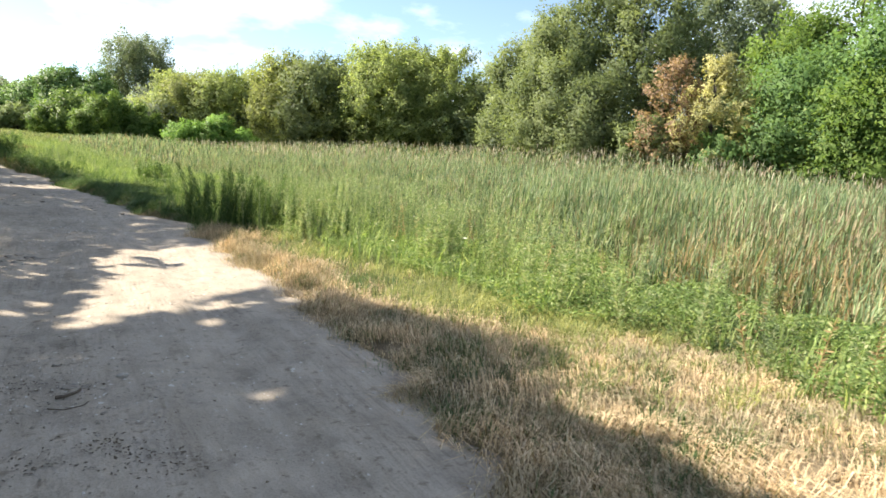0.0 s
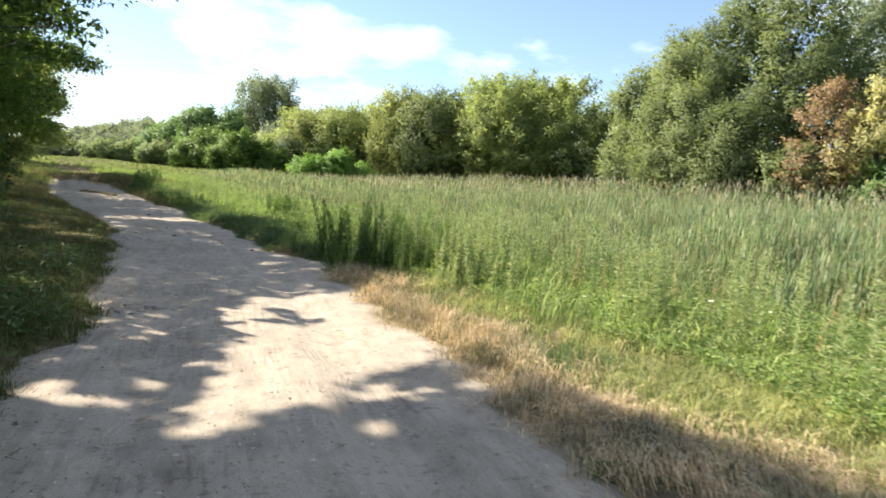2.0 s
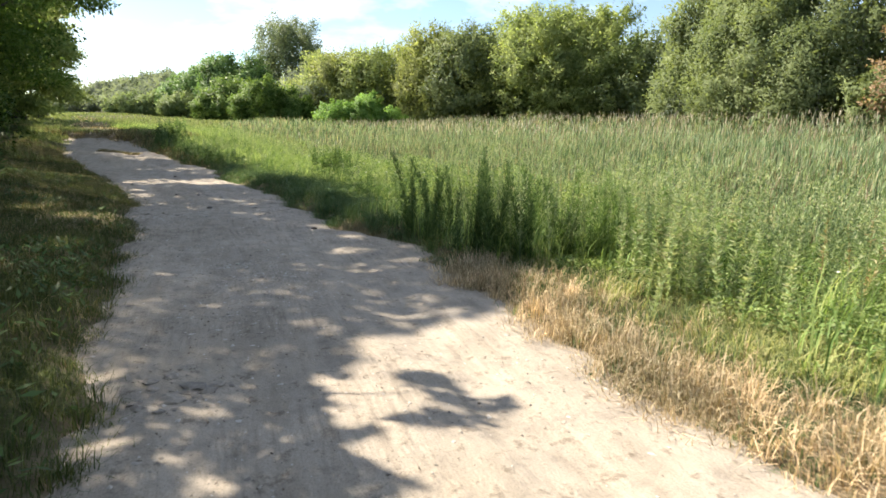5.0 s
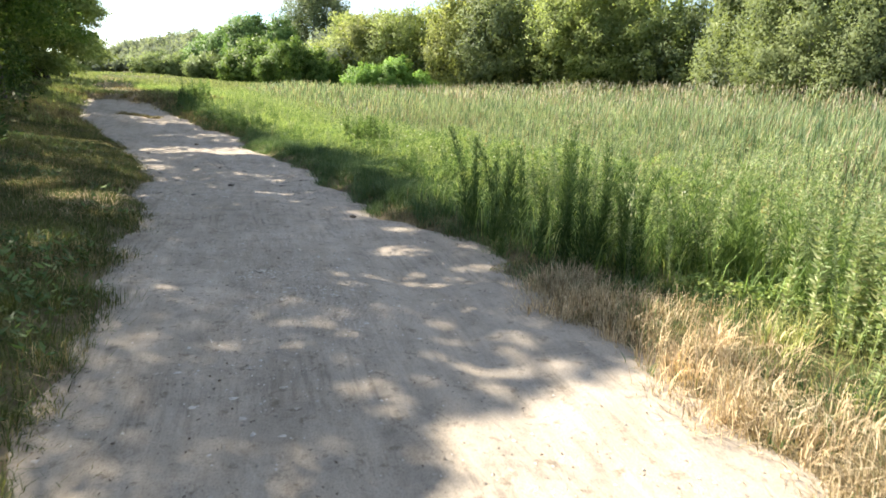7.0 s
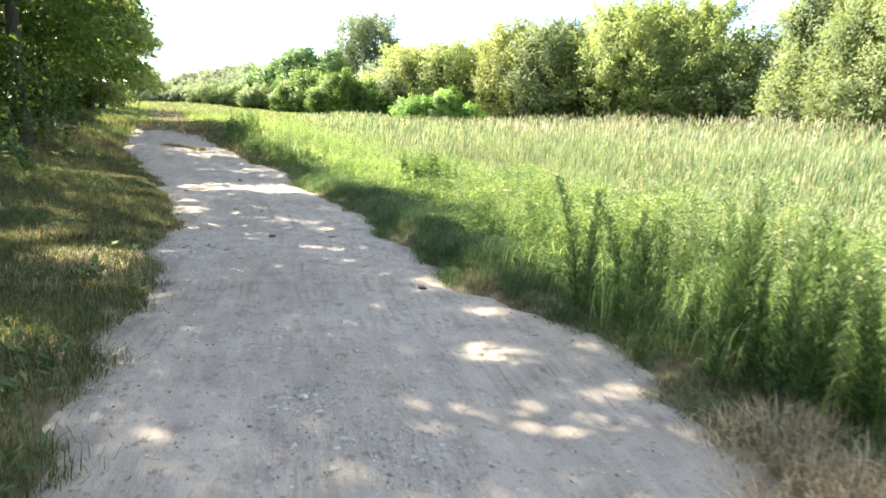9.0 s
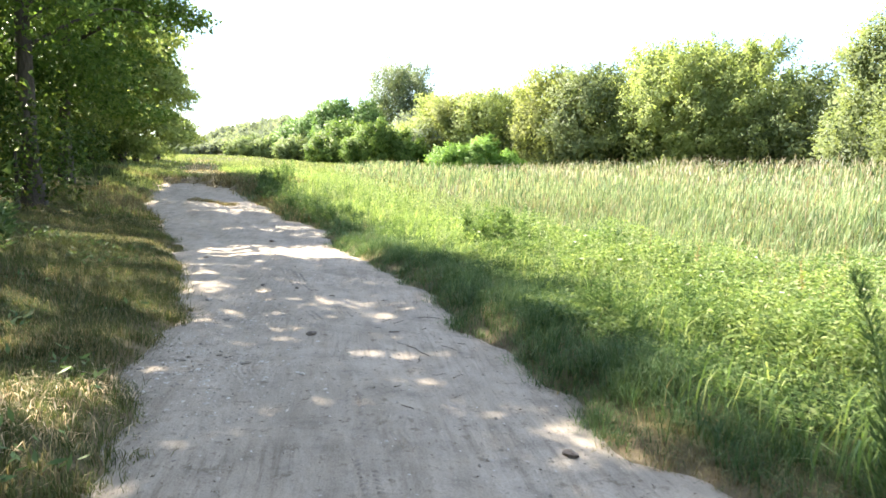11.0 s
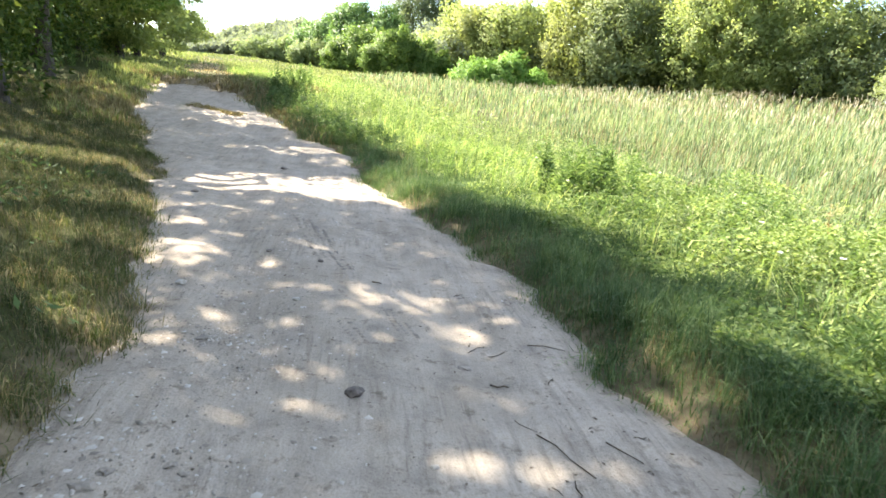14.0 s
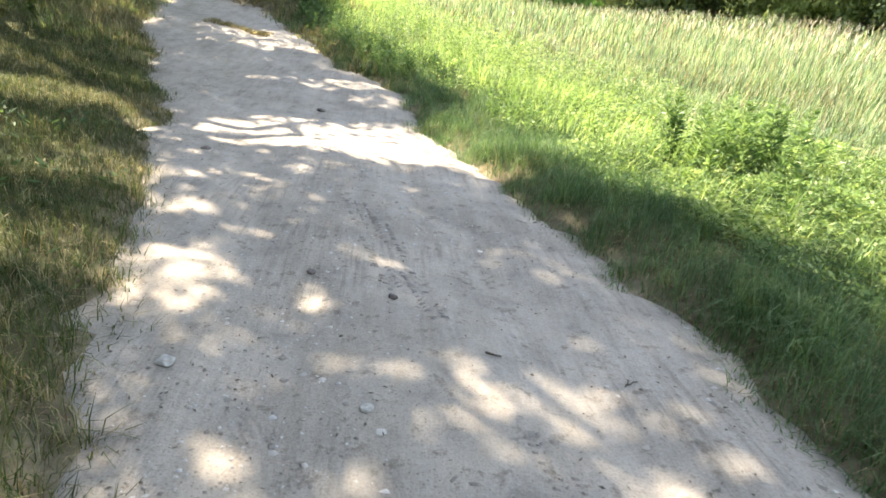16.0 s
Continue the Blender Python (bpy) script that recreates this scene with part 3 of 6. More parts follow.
x, y = scatter(40000, -9.0, -0.5, 4.0, 34, left_cover)
x, y, az = tufted(x, y, 17, 0.045)
# The dark grass takes a bigger share near the start, to deepen the shade.
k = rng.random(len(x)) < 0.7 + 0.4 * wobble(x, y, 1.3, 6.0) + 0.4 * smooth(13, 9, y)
for take, mat, text in ((k, GRASS_SHADED, "grass below the trees, its shade put into a dull olive colour"), (~k, GRASS_BROWN, "brownish dry grass in the shade below the trees")):
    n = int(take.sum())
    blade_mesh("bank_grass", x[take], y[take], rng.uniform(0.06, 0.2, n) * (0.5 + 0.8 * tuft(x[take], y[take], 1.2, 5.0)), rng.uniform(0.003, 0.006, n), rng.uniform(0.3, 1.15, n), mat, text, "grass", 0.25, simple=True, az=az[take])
# Short matted grass that frays on to the sand along both sides.
def fringe(count, y0, y1, right, lo, hi, each, reach):
    y = rng.uniform(y0, y1, count)
    o = lo + (hi - lo) * rng.random(count) ** 1.3 + 0.13 * wobble(y, y * 0.4, 3.4, 2.0) + 0.07 * wobble(y, y * 0.3, 9.5, 1.0)
    x = right_edge(y) + o if right else left_edge(y) - o
    k = rng.random(count) < np.clip(0.75 + 0.5 * wobble(x, y, 4.2, 3.0), 0.1, 1) * smooth(-0.28, 0.15, o)
    return tufted(x[k], y[k], each, reach)


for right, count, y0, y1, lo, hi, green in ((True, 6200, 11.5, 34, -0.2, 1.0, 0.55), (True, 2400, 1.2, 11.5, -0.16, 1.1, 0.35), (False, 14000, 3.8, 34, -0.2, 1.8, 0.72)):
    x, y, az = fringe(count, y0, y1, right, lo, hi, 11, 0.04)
    # The left side gets the shade-coloured grass, more of it near the start.
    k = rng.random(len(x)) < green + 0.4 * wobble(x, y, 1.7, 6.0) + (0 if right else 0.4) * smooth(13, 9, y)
    for take, mat, text in ((k, GRASS_GREEN if right else GRASS_SHADED, "short green grass fraying on to the sand"), (~k, GRASS_BROWN, "short matted brown grass fraying on to the sand")):
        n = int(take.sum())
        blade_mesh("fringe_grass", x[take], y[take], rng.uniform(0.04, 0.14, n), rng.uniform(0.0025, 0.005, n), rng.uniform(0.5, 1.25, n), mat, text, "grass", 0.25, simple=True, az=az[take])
# A heap of cut straw and some broad-leaved herbs on the left bank.
x, y = scatter(300, -3.2, -1.4, 14.6, 16.9, lambda x, y: np.exp(-((x + 2.15) / 0.45) ** 2 - ((y - 15.8) / 0.6) ** 2) * np.where(out_left(x, y) > 0.05, 1, 0))
x, y, az = tufted(x, y, 12, 0.09)
blade_mesh("cut_straw", x, y, rng.uniform(0.08, 0.2, len(x)), rng.uniform(0.003, 0.006, len(x)), rng.uniform(0.95, 1.35, len(x)), GRASS_DRY, "pale cut straw lying on the bank", "grass", 0.2, simple=True, az=az)
x, y = scatter(9000, -6, -1.0, 7.5, 24, lambda x, y: np.where((out_left(x, y) > 0.15) & (out_left(x, y) < 3), 1, 0) * smooth(0.05, 0.5, wobble(x, y, 1.9, 0.7)))
# Extra dark herbs near the start deepen the bank's shade by their colour.
more = scatter(9000, -5, -0.9, 4.5, 13.5, lambda x, y: np.where((out_left(x, y) > 0.1) & (out_left(x, y) < 3), 1, 0) * tuft(x, y, 2.3, 2.0))
x, y = np.concatenate([x, more[0]]), np.concatenate([y, more[1]])
az = rng.uniform(0, 2 * np.pi, len(x))
way = np.stack([np.cos(az), np.sin(az), rng.uniform(0.0, 0.9, len(x))], 1)
way /= np.linalg.norm(way, axis=1)[:, None]
L = rng.uniform(0.05, 0.11, len(x))
v = leaf_array(np.stack([x, y, ground_height(x, y) + rng.uniform(0.02, 0.13, len(x))], 1), way, L, L * 0.3, True)
tagged(mesh_object("bank_herbs", v, [leaf_faces(len(v))], WEED_DARK), "dark broad-leaved herbs among the grass of the bank", "weeds", kind="stuff")
# Grass beyond the hump, with a dry stripe where the track runs on.
x, y = scatter(27000, -22, 4, 33, 85, lambda x, y: np.where((x < -0.2 * (y - 34) + 6) & (y + 0.3 * (x + 4) > 35.2 + 0.8 * wobble(x, y, 1.2)), 1, 0))
mid = -5.4 - 0.20 * (y - 36)
k = np.abs(x - mid + 0.5 * wobble(x, y, 0.5)) < 1.1
for take, mat, text in ((~k, GRASS_FAR, "soft meadow grass beyond the hump"), (k, GRASS_DRY, "dry grass where the track runs on over the hump")):
    n = int(take.sum())
    blade_mesh("far_grass", x[take], y[take], rng.uniform(0.12, 0.3, n) * (1 if mat is GRASS_FAR else 0.45), rng.uniform(0.03, 0.055, n), rng.uniform(0.2, 0.9, n), mat, text, "grass", 0.1, simple=True)
x, y = scatter(20000, -45, 26, 60, 150, lambda x, y: np.where((x < 0.12 * (y - 50)) & (x > -0.3 * y - 8), np.clip(1.3 - (y - 60) / 110, 0.2, 1), 0))
blade_mesh("far_grass", x, y, rng.uniform(0.2, 0.45, len(x)), rng.uniform(0.05, 0.09, len(x)), rng.uniform(0.2, 0.9, len(x)), GRASS_FAR, "green meadow far beyond the hump", "grass", 0.1, simple=True)
# A low ridge of earth and dry grass between the wheel tracks, and the rough bank where the sand ends.
x, y = scatter(1500, -5.6, -2.6, 30.0, 33.4, lambda x, y: np.where(np.abs((x + 4.1) * 0.62 + (y - 31.7) * 0.78) < 0.16 + 0.06 * wobble(x, y, 5.0), 1, 0) * np.where(np.abs((x + 4.1) * 0.78 - (y - 31.7) * 0.62) < 0.95, 1, 0))
x, y, az = tufted(x, y, 10, 0.05)
blade_mesh("ridge_grass", x, y, rng.uniform(0.05, 0.14, len(x)), rng.uniform(0.008, 0.014, len(x)), rng.uniform(0.3, 1.2, len(x)), GRASS_BROWN, "low ridge of brown grass between the wheel tracks", "grass", 0.25, z=road_height(x, y), simple=True, az=az)
for right in (True, False):
    x, y, az = fringe(1700, 28, 38.5, right, -0.35, 1.7, 9, 0.07)
    k = rng.random(len(x)) < 0.35 + 0.4 * wobble(x, y, 1.1, 2.0) + (0 if right else 0.7) * smooth(32.5, 34.5, y + 0.3 * (x + 4))
    for take, mat, text in ((k, GRASS_GREEN if right else GRASS_FAR, "green grass on the rough bank"), (~k, GRASS_BROWN, "brown grass on the rough bank")):
        n = int(take.sum())
        blade_mesh("bank_grass", x[take], y[take], rng.uniform(0.08, 0.3, n), rng.uniform(0.009, 0.016, n), rng.uniform(0.2, 1.0, n), mat, text, "grass", 0.25, simple=True, az=az[take])
# Ragged grass over the lip where the sand ends.
x, y = scatter(2600, -9.0, -1.5, 33.0, 38.5, lambda x, y: np.where(np.abs(y + 0.3 * (x + 4) - 36.2 + 0.7 * wobble(x, y, 1.4)) < 0.8, 1, 0) * tuft(x, y, 1.6, 1.0))
x, y, az = tufted(x, y, 12, 0.06)
k = y + 0.3 * (x + 4) + 0.3 * wobble(x, y, 2.0, 1.0) > 36.0 + 1.2 * smooth(-6.5, -4.5, x)
for take, mat, text in ((k, GRASS_FAR, "fresh green grass on the hump above the sand"), (~k, GRASS_BROWN, "brownish grass hanging over the lip of the sand")):
    n = int(take.sum())
    blade_mesh("lip_grass", x[take], y[take], rng.uniform(0.08, 0.26, n), rng.uniform(0.010, 0.02, n), rng.uniform(0.2, 1.0, n), mat, text, "grass", 0.25, simple=True, az=az[take])
# Lush low meadow between the verge and the reeds.
x, y = scatter(170000, -8, 8, -2, 50, lambda x, y: np.where((out_right(x, y) > 1.3 + 0.4 * wobble(x, y, 1.1) + 1.2 * smooth(8, 2, y) - 0.9 * smooth(11, 12, y) * smooth(16, 15, y)) & (out_right(x, y) < 5.2), 1, 0) * tuft(x, y, 1.0, 7.0) * np.where(y > 30, 0.5, 1) * (0.55 - 0.25 * smooth(13, 16, y) * smooth(25, 22, y) - 0.35 * smooth(12, 9, y)))
x, y, az = tufted(x, y, 5, 0.06)
az = np.where(rng.random(len(x)) < 0.5, rng.normal(-0.6, 0.7, len(x)), az)
blade_mesh("meadow_grass", x, y, rng.uniform(0.2, 0.62, len(x)) * (1 + 0.25 * wobble(x, y, 2.2, 1.0)), rng.uniform(0.007, 0.014, len(x)), rng.uniform(0.15, 1.0, len(x)), GRASS_LUSH, "lush bright green meadow growth below the reeds", "grass", 0.25, simple=True, az=az)

# The reed bed.
WIND = radians(-35)


def reed_front(y):
    return right_edge(np.minimum(y, 40)) + 4.4 + 0.6 * wobble(y, y * 0.3, 0.7) + 0.35 * wobble(y, y * 0.5, 2.3)


def reed_zone(x, y, near, far):
    d = np.hypot(x - 0, y - np.clip(y, 0, 17))
    return np.where((x > reed_front(y)) & (d >= near) & (d < far), 1.0, 0.0)


def reed_top(x, y):
    """Height of the reeds: low at the front, tall far out across the bed."""
    f = x - reed_front(y)
    late = smooth(9, 18, y)
    near = 0.62 - 0.2 * late + (0.78 + 0.2 * late) * smooth(0, 1.8 + 4.2 * late, f)
    return (near + 1.05 * smooth(12, 30, f) * smooth(14, 31, y)) * (1 + 0.13 * wobble(x, y, 1.1, 3.0))


def reeds(x, y, long, wide, stalk, dry_share, texts):
    """Reeds at the places given: most show as bent leaf blades near the top, some as upright stalks."""
    top = reed_top(x, y) * rng.uniform(0.78, 1.12, len(x))
    dry = rng.random(len(x)) < dry_share
    upright = rng.random(len(x)) < stalk
    for take, mat, text in ((~dry & ~upright, REED, texts[0]), (~dry & upright, REED, texts[1]), (dry, REED_DRY, texts[2])):
        n = int(take.sum())
        px, py, h = x[take], y[take], top[take]
        g = ground_height(px, py)
        if text is texts[1]:
            blade_mesh("reed_bed", px, py, h, wide * rng.uniform(0.6, 1.1, n), rng.uniform(0.05, 0.3, n), mat, text, "reeds", 0.1, z=g - 0.02, simple=True, az=rng.normal(WIND, 0.8, n))
            continue
        L = np.minimum(long * rng.uniform(0.7, 1.35, n), h)
        z = g + np.maximum(0.0, h * (1 - 0.6 * rng.random(n) ** 1.4) - 0.8 * L)
        blade_mesh("reed_bed", px, py, L, wide * rng.uniform(0.7, 1.3, n), np.where(rng.random(n) < 0.45, rng.uniform(0.5, 1.15, n), rng.uniform(0.03, 0.45, n)), mat, text, "reeds", 0.15, z=z, simple=True, az=rng.normal(WIND, 1.5, n) + 1.3 * wobble(px, py, 1.2, 4.0))


x, y = scatter(520000, 3, 17, -9, 33, lambda x, y: reed_zone(x, y, 0, 16) * np.clip(0.55 + 0.5 * wobble(x, y, 0.9) + 0.45 * wobble(x, y, 4.7, 2.0), 0.06, 1))
reeds(x, y, 0.27, 0.0125, 0.07, 0.06 + 0.4 * np.exp(-((x - 8.5) / 1.5) ** 2 - ((y - 4.2) / 2.0) ** 2) + 0.16 * np.clip(wobble(x, y, 0.7, 2.0), 0, 1), ("bent grey-green reed blades leaning in the wind", "tall upright green reed stalks", "withered tan reed blades among the green"))
x, y = scatter(120000, -4, 34, -25, 50, lambda x, y: reed_zone(x, y, 16, 33) * np.clip(0.7 + 0.4 * wobble(x, y, 0.4, 1.0), 0.2, 1))
reeds(x, y, 0.35, 0.026, 0.08, 0.10 + 0.25 * np.clip(wobble(x, y, 0.5, 2.0), 0, 1), ("dense grey-green reed blades in the middle of the bed", "upright reed stalks in the middle of the bed", "dry blades among the reeds"))
x, y = scatter(64000, -20, 62, -30, 100, lambda x, y: reed_zone(x, y, 33, 78) * np.where(x > -0.16 * (y - 38) - 1, 1, 0))
reeds(x, y, 0.46, 0.06, 0.12, np.full(len(x), 0.14), ("far reed blades, pale grey-green", "far upright reeds", "far dry reeds"))
# Rust-brown withered patch at the front of the bed.
x, y = scatter(2600, 6.2, 9.5, 2.8, 7.5, lambda x, y: np.exp(-((x - 7.6) / 0.9) ** 2 - ((y - 5.0) / 1.3) ** 2) * np.where(x > reed_front(y) - 0.3, 1, 0))
blade_mesh("reed_bed", x, y, rng.uniform(0.6, 1.15, len(x)), rng.uniform(0.012, 0.025, len(x)), rng.uniform(0.1, 0.8, len(x)), RUST, "rust-brown withered reeds at the front of the bed", "reeds", 0.25, WIND, simple=True)
# A fringe of feathery plumes along the far side.
x, y = scatter(15000, 8, 60, 10, 80, lambda x, y: np.where((np.hypot(x, y - 5) > 30) & (np.hypot(x, y - 5) < 70), 1, 0) * np.clip(0.3 + 0.9 * wobble(x, y, 0.35, 4.0), 0.03, 1))
top = base_height(x, y) + reed_top(x, y) * rng.uniform(0.85, 1.05, len(x))
blade_mesh("reed_plume", x, y, rng.uniform(0.25, 0.45, len(x)), rng.uniform(0.02, 0.035, len(x)), rng.uniform(0.1, 0.45, len(x)), PLUME, "pinkish tan feathery reed plumes above the bed", "reeds", 0.1, WIND, top, simple=True)
blade_mesh("reed_stalk", x, y, top - base_height(x, y) + 0.1, np.full(len(x), 0.02), rng.uniform(0.0, 0.12, len(x)), REED_DRY, "thin tan stalks bearing the reed plumes", "reeds", 0.0, WIND, base_height(x, y), simple=True)


def herb_carpet():
    """Low broad-leaved herbs between the verge and the reeds, in mounds of uneven height."""
    for lo, hi, count, size in ((-1, 13, 820000, 0.034), (13, 24, 900000, 0.04), (24, 42, 200000, 0.05)):
        x, y = scatter(count, -9, 7.6, lo, hi, lambda x, y: np.where((out_right(x, y) > 1.35 - 0.45 * smooth(13, 16, y) + 1.2 * smooth(8, 2, y) + 0.35 * wobble(x, y, 1.4)) & (x < reed_front(y) + 0.9 + 0.6 * wobble(x, y, 1.7, 2.0)), 1, 0) * np.clip(0.62 + 0.7 * wobble(x, y, 1.6, 4.0), 0.1, 1))
        late = smooth(12, 16, y)
        mound = np.clip(0.55 + 0.5 * wobble(x, y, 1.9, 4.0) + 0.3 * wobble(x, y, 4.3, 1.0), 0.08, 1.2)
        top = 0.14 + (0.3 + 0.28 * late) * smooth(0.9, 3.2, out_right(x, y)) * mound
        z = ground_height(x, y) + top * (1 - rng.random(len(x)) ** 1.6 * 0.8)
        az = rng.uniform(0, 2 * np.pi, len(x))
        way = np.stack([np.cos(az), np.sin(az), rng.uniform(-0.5, 0.8, len(x))], 1)
        way /= np.linalg.norm(way, axis=1)[:, None]
        L = size * rng.uniform(0.6, 1.6, len(x))
        v = leaf_array(np.stack([x, y, z], 1), way, L, L * rng.uniform(0.28, 0.55, len(x)), False)
        k = wobble(x, y, 2.3, 5.0) + 0.6 * rng.normal(0, 1, len(x)) > 0.12
        for take, mat, text in ((~k, HERB, "bright yellow-green low herbs in front of the reeds"), (k, WEED_MID, "mid-green broad-leaved herbs among the brighter ones")):
            tagged(mesh_object("low_herbs", v[take], [leaf_faces(int(take.sum()))], mat), text, "weeds", kind="stuff")


herb_carpet()


def weed_leaves(px, py, heights, per, leaf, mat_choice, spread=0.5):
    """Leaves along upright stems: vertices of leaves and of stems for plants at the places given."""
    n = len(px)
    idx = np.repeat(np.arange(n), per)
    h = rng.uniform(0.05, 1.0, len(idx))
    tilt = rng.normal(0, 0.12, (n, 2))
    z0 = ground_height(px, py)
    at = np.stack([px[idx] + tilt[idx, 0] * heights[idx] * h, py[idx] + tilt[idx, 1] * heights[idx] * h, z0[idx] + heights[idx] * h], 1)
    az = rng.uniform(0, 2 * np.pi, len(idx))
    up = rng.uniform(0.1, 1.0, len(idx))
    way = np.stack([np.cos(az), np.sin(az), up], 1)
    way /= np.linalg.norm(way, axis=1)[:, None]
    taper = (0.35 + 0.65 * np.sin(np.pi * np.clip(h * 0.85 + 0.1, 0, 1))) * spread * 2
    L = leaf * rng.uniform(0.6, 1.3, len(idx)) * taper
    lv = leaf_array(at, way, L, L * 0.22)
    w = 0.006
    a = np.stack([px, py, z0 - 0.02], 1)
    t = np.stack([px + tilt[:, 0] * heights, py + tilt[:, 1] * heights, z0 + heights], 1)
    sx, sy = np.array([w, 0, 0]), np.array([0, w, 0])
    sv = np.stack([a - sx, a + sx, t + sx * 0.3, t - sx * 0.3, a - sy, a + sy, t + sy * 0.3, t - sy * 0.3], 1)
    return lv, sv, t


def weed_stuff(name, px, py, heights, per, leaf, mat, label, tips=None, spread=0.5):
    lv, sv, top = weed_leaves(px, py, heights, per, leaf, mat, spread)
    v = np.concatenate([lv.reshape(-1, 3), sv.reshape(-1, 3)])
    nl = len(lv) * 4
    sf = nl + np.arange(len(sv) * 2)[:, None] * 4 + np.array([[0, 1, 2, 3]])
    tagged(mesh_object(name, v, [leaf_faces(len(lv)), sf], mat), label, "weeds", kind="stuff")
    if tips:
        mat_tip, count, size, text = tips
        idx = np.repeat(np.arange(len(top)), count)
        at = top[idx] + np.stack([rng.normal(0, 0.05, len(idx)), rng.normal(0, 0.05, len(idx)), -rng.uniform(0, 0.28, len(idx))], 1)
        way = rng.normal(0, 0.6, (len(idx), 3)) + np.array([0, 0, 0.7])
        way /= np.linalg.norm(way, axis=1)[:, None]
        L = size * rng.uniform(0.6, 1.3, len(idx))
        tagged(mesh_object(name + "_tops", leaf_array(at, way, L, L * 0.3), [leaf_faces(len(idx))], mat_tip), text, "weeds", kind="stuff")


# Pale goldenrod-like weeds in front of the reeds.
x, y = scatter(9000, -4, 9, -2, 34, lambda x, y: np.where((out_right(x, y) > 1.5 + 0.9 * smooth(9, 3, y)) & (out_right(x, y) < 5.2), 1, 0) * np.clip(0.45 + 0.8 * wobble(x, y, 0.9, 2.5), 0.05, 1))
weed_stuff("meadow_weeds", x, y, rng.uniform(0.3, 0.85, len(x)) * (0.6 + 0.4 * smooth(1.5, 3.2, out_right(x, y))) * (0.58 + 0.42 * smooth(7.5, 10, y)), 78, 0.056, WEED, "leafy green meadow weeds in front of the reeds", (WEED_TIP, 22, 0.045, "pale yellow-green flowering tops of the meadow weeds"))
# Light bushy weeds beside the tall dark clump.
x, y = scatter(620, 2.6, 6.8, 7.4, 15.5, lambda x, y: np.where(out_right(x, y) > 0.45 + 1.2 * smooth(12, 9, y) + 0.4 * wobble(x, y, 1.7), 0.85, 0) * smooth(7.2, 9.5, y) * tuft(x, y, 1.4, 9.0))
weed_stuff("bushy_weeds", x, y, rng.uniform(0.6, 1.25, len(x)) * (0.75 + 0.25 * smooth(1.0, 2.2, out_right(x, y))), 380, 0.036, WEED, "bushy green weeds with drooping tips beside the track", (WEED_TIP, 70, 0.038, "pale green plumes of the bushy weeds"))
# Pale goldenrod spires standing above the herbs.
x, y = scatter(170, 2.8, 7.5, 3.0, 16.0, lambda x, y: np.where((out_right(x, y) > 2.0) & (x < reed_front(y) + 1.0), 1, 0) * smooth(0.0, 0.5, wobble(x, y, 1.1, 6.0)))
clump = np.array([(3.3, 10.1), (4.6, 12.0), (4.3, 7.4), (4.7, 6.7), (4.3, 5.1), (3.2, 9.4), (3.7, 10.6), (3.4, 10.0)])[rng.integers(0, 8, 90)] + rng.normal(0, 0.22, (90, 2))
x, y = np.concatenate([x, clump[:, 0]]), np.concatenate([y, clump[:, 1]])
weed_stuff("goldenrod", x, y, rng.uniform(0.7, 1.08, len(x)), 240, 0.04, WEED_TIP, "pale yellow-green goldenrod spires above the low herbs", None, 0.75)
# Darker leafy clumps between the verge and the meadow further on.
x, y = scatter(3400, -3, 6, 15.5, 34, lambda x, y: np.where((out_right(x, y) > 0.9) & (out_right(x, y) < 3.4), 1, 0) * smooth(0.1, 0.55, wobble(x, y, 1.25, 1.7)))
weed_stuff("leafy_weeds", x, y, rng.uniform(0.2, 0.62, len(x)), 70, 0.075, WEED_MID, "mid-green leafy weeds in clumps along the verge")
x, y = scatter(150, 1.75, 2.9, 21.4, 23.8, lambda x, y: np.exp(-((x - 2.2) / 0.45) ** 2 - ((y - 22.7) / 0.7) ** 2))
weed_stuff("leafy_weeds", x, y, rng.uniform(0.5, 0.95, len(x)), 160, 0.085, WEED_MID, "taller bushy weed clump where the shade ends", None, 0.6)
# A bunch of upright leafy weeds where the track ends.
x, y = scatter(60, -3.2, -1.9, 34.4, 35.8, lambda x, y: np.exp(-((x + 2.55) / 0.36) ** 2 - ((y - 35.1) / 0.4) ** 2))
weed_stuff("leafy_weeds", x, y, rng.uniform(0.45, 0.95, len(x)), 90, 0.12, WEED_MID, "bunch of upright leafy weeds at the end of the sandy track", None, 0.6)
# Thick weeds on the bank below the tall weeds; their dark leaves stand in for tree shade.
x, y = scatter(900, -3.2, 1.4, 27.6, 35.2, lambda x, y: np.where((out_right(x, y) > 0.35 + 0.2 * wobble(x, y, 2.0)) & (out_right(x, y) < 1.5), 1, 0))
weed_stuff("leafy_weeds", x, y, rng.uniform(0.2, 0.5, len(x)), 60, 0.08, WEED_DARK, "thick weeds on the bank beside the track, tree shade put into their dark green", None, 0.6)
# White bindweed flowers among the herbs.
x, y = scatter(260, 1.5, 6.5, 6, 30, lambda x, y: np.where((out_right(x, y) > 1.6) & (x < reed_front(y) + 0.5), 0.5, 0))
az = rng.uniform(0, 2 * np.pi, len(x))
at = np.stack([x, y, ground_height(x, y) + rng.uniform(0.35, 0.6, len(x))], 1)
petals = np.repeat(at, 5, axis=0)
az = np.repeat(az, 5) + np.tile(np.arange(5) * 1.2566, len(x))
v = leaf_array(petals, np.stack([np.cos(az), np.sin(az), np.full(len(az), 0.35)], 1), np.full(len(az), 0.026), np.full(len(az), 0.026), True)
tagged(mesh_object("bindweed_flowers", v, [leaf_faces(len(v))], PETAL), "small white bindweed flowers among the meadow herbs", "flowers", kind="stuff")
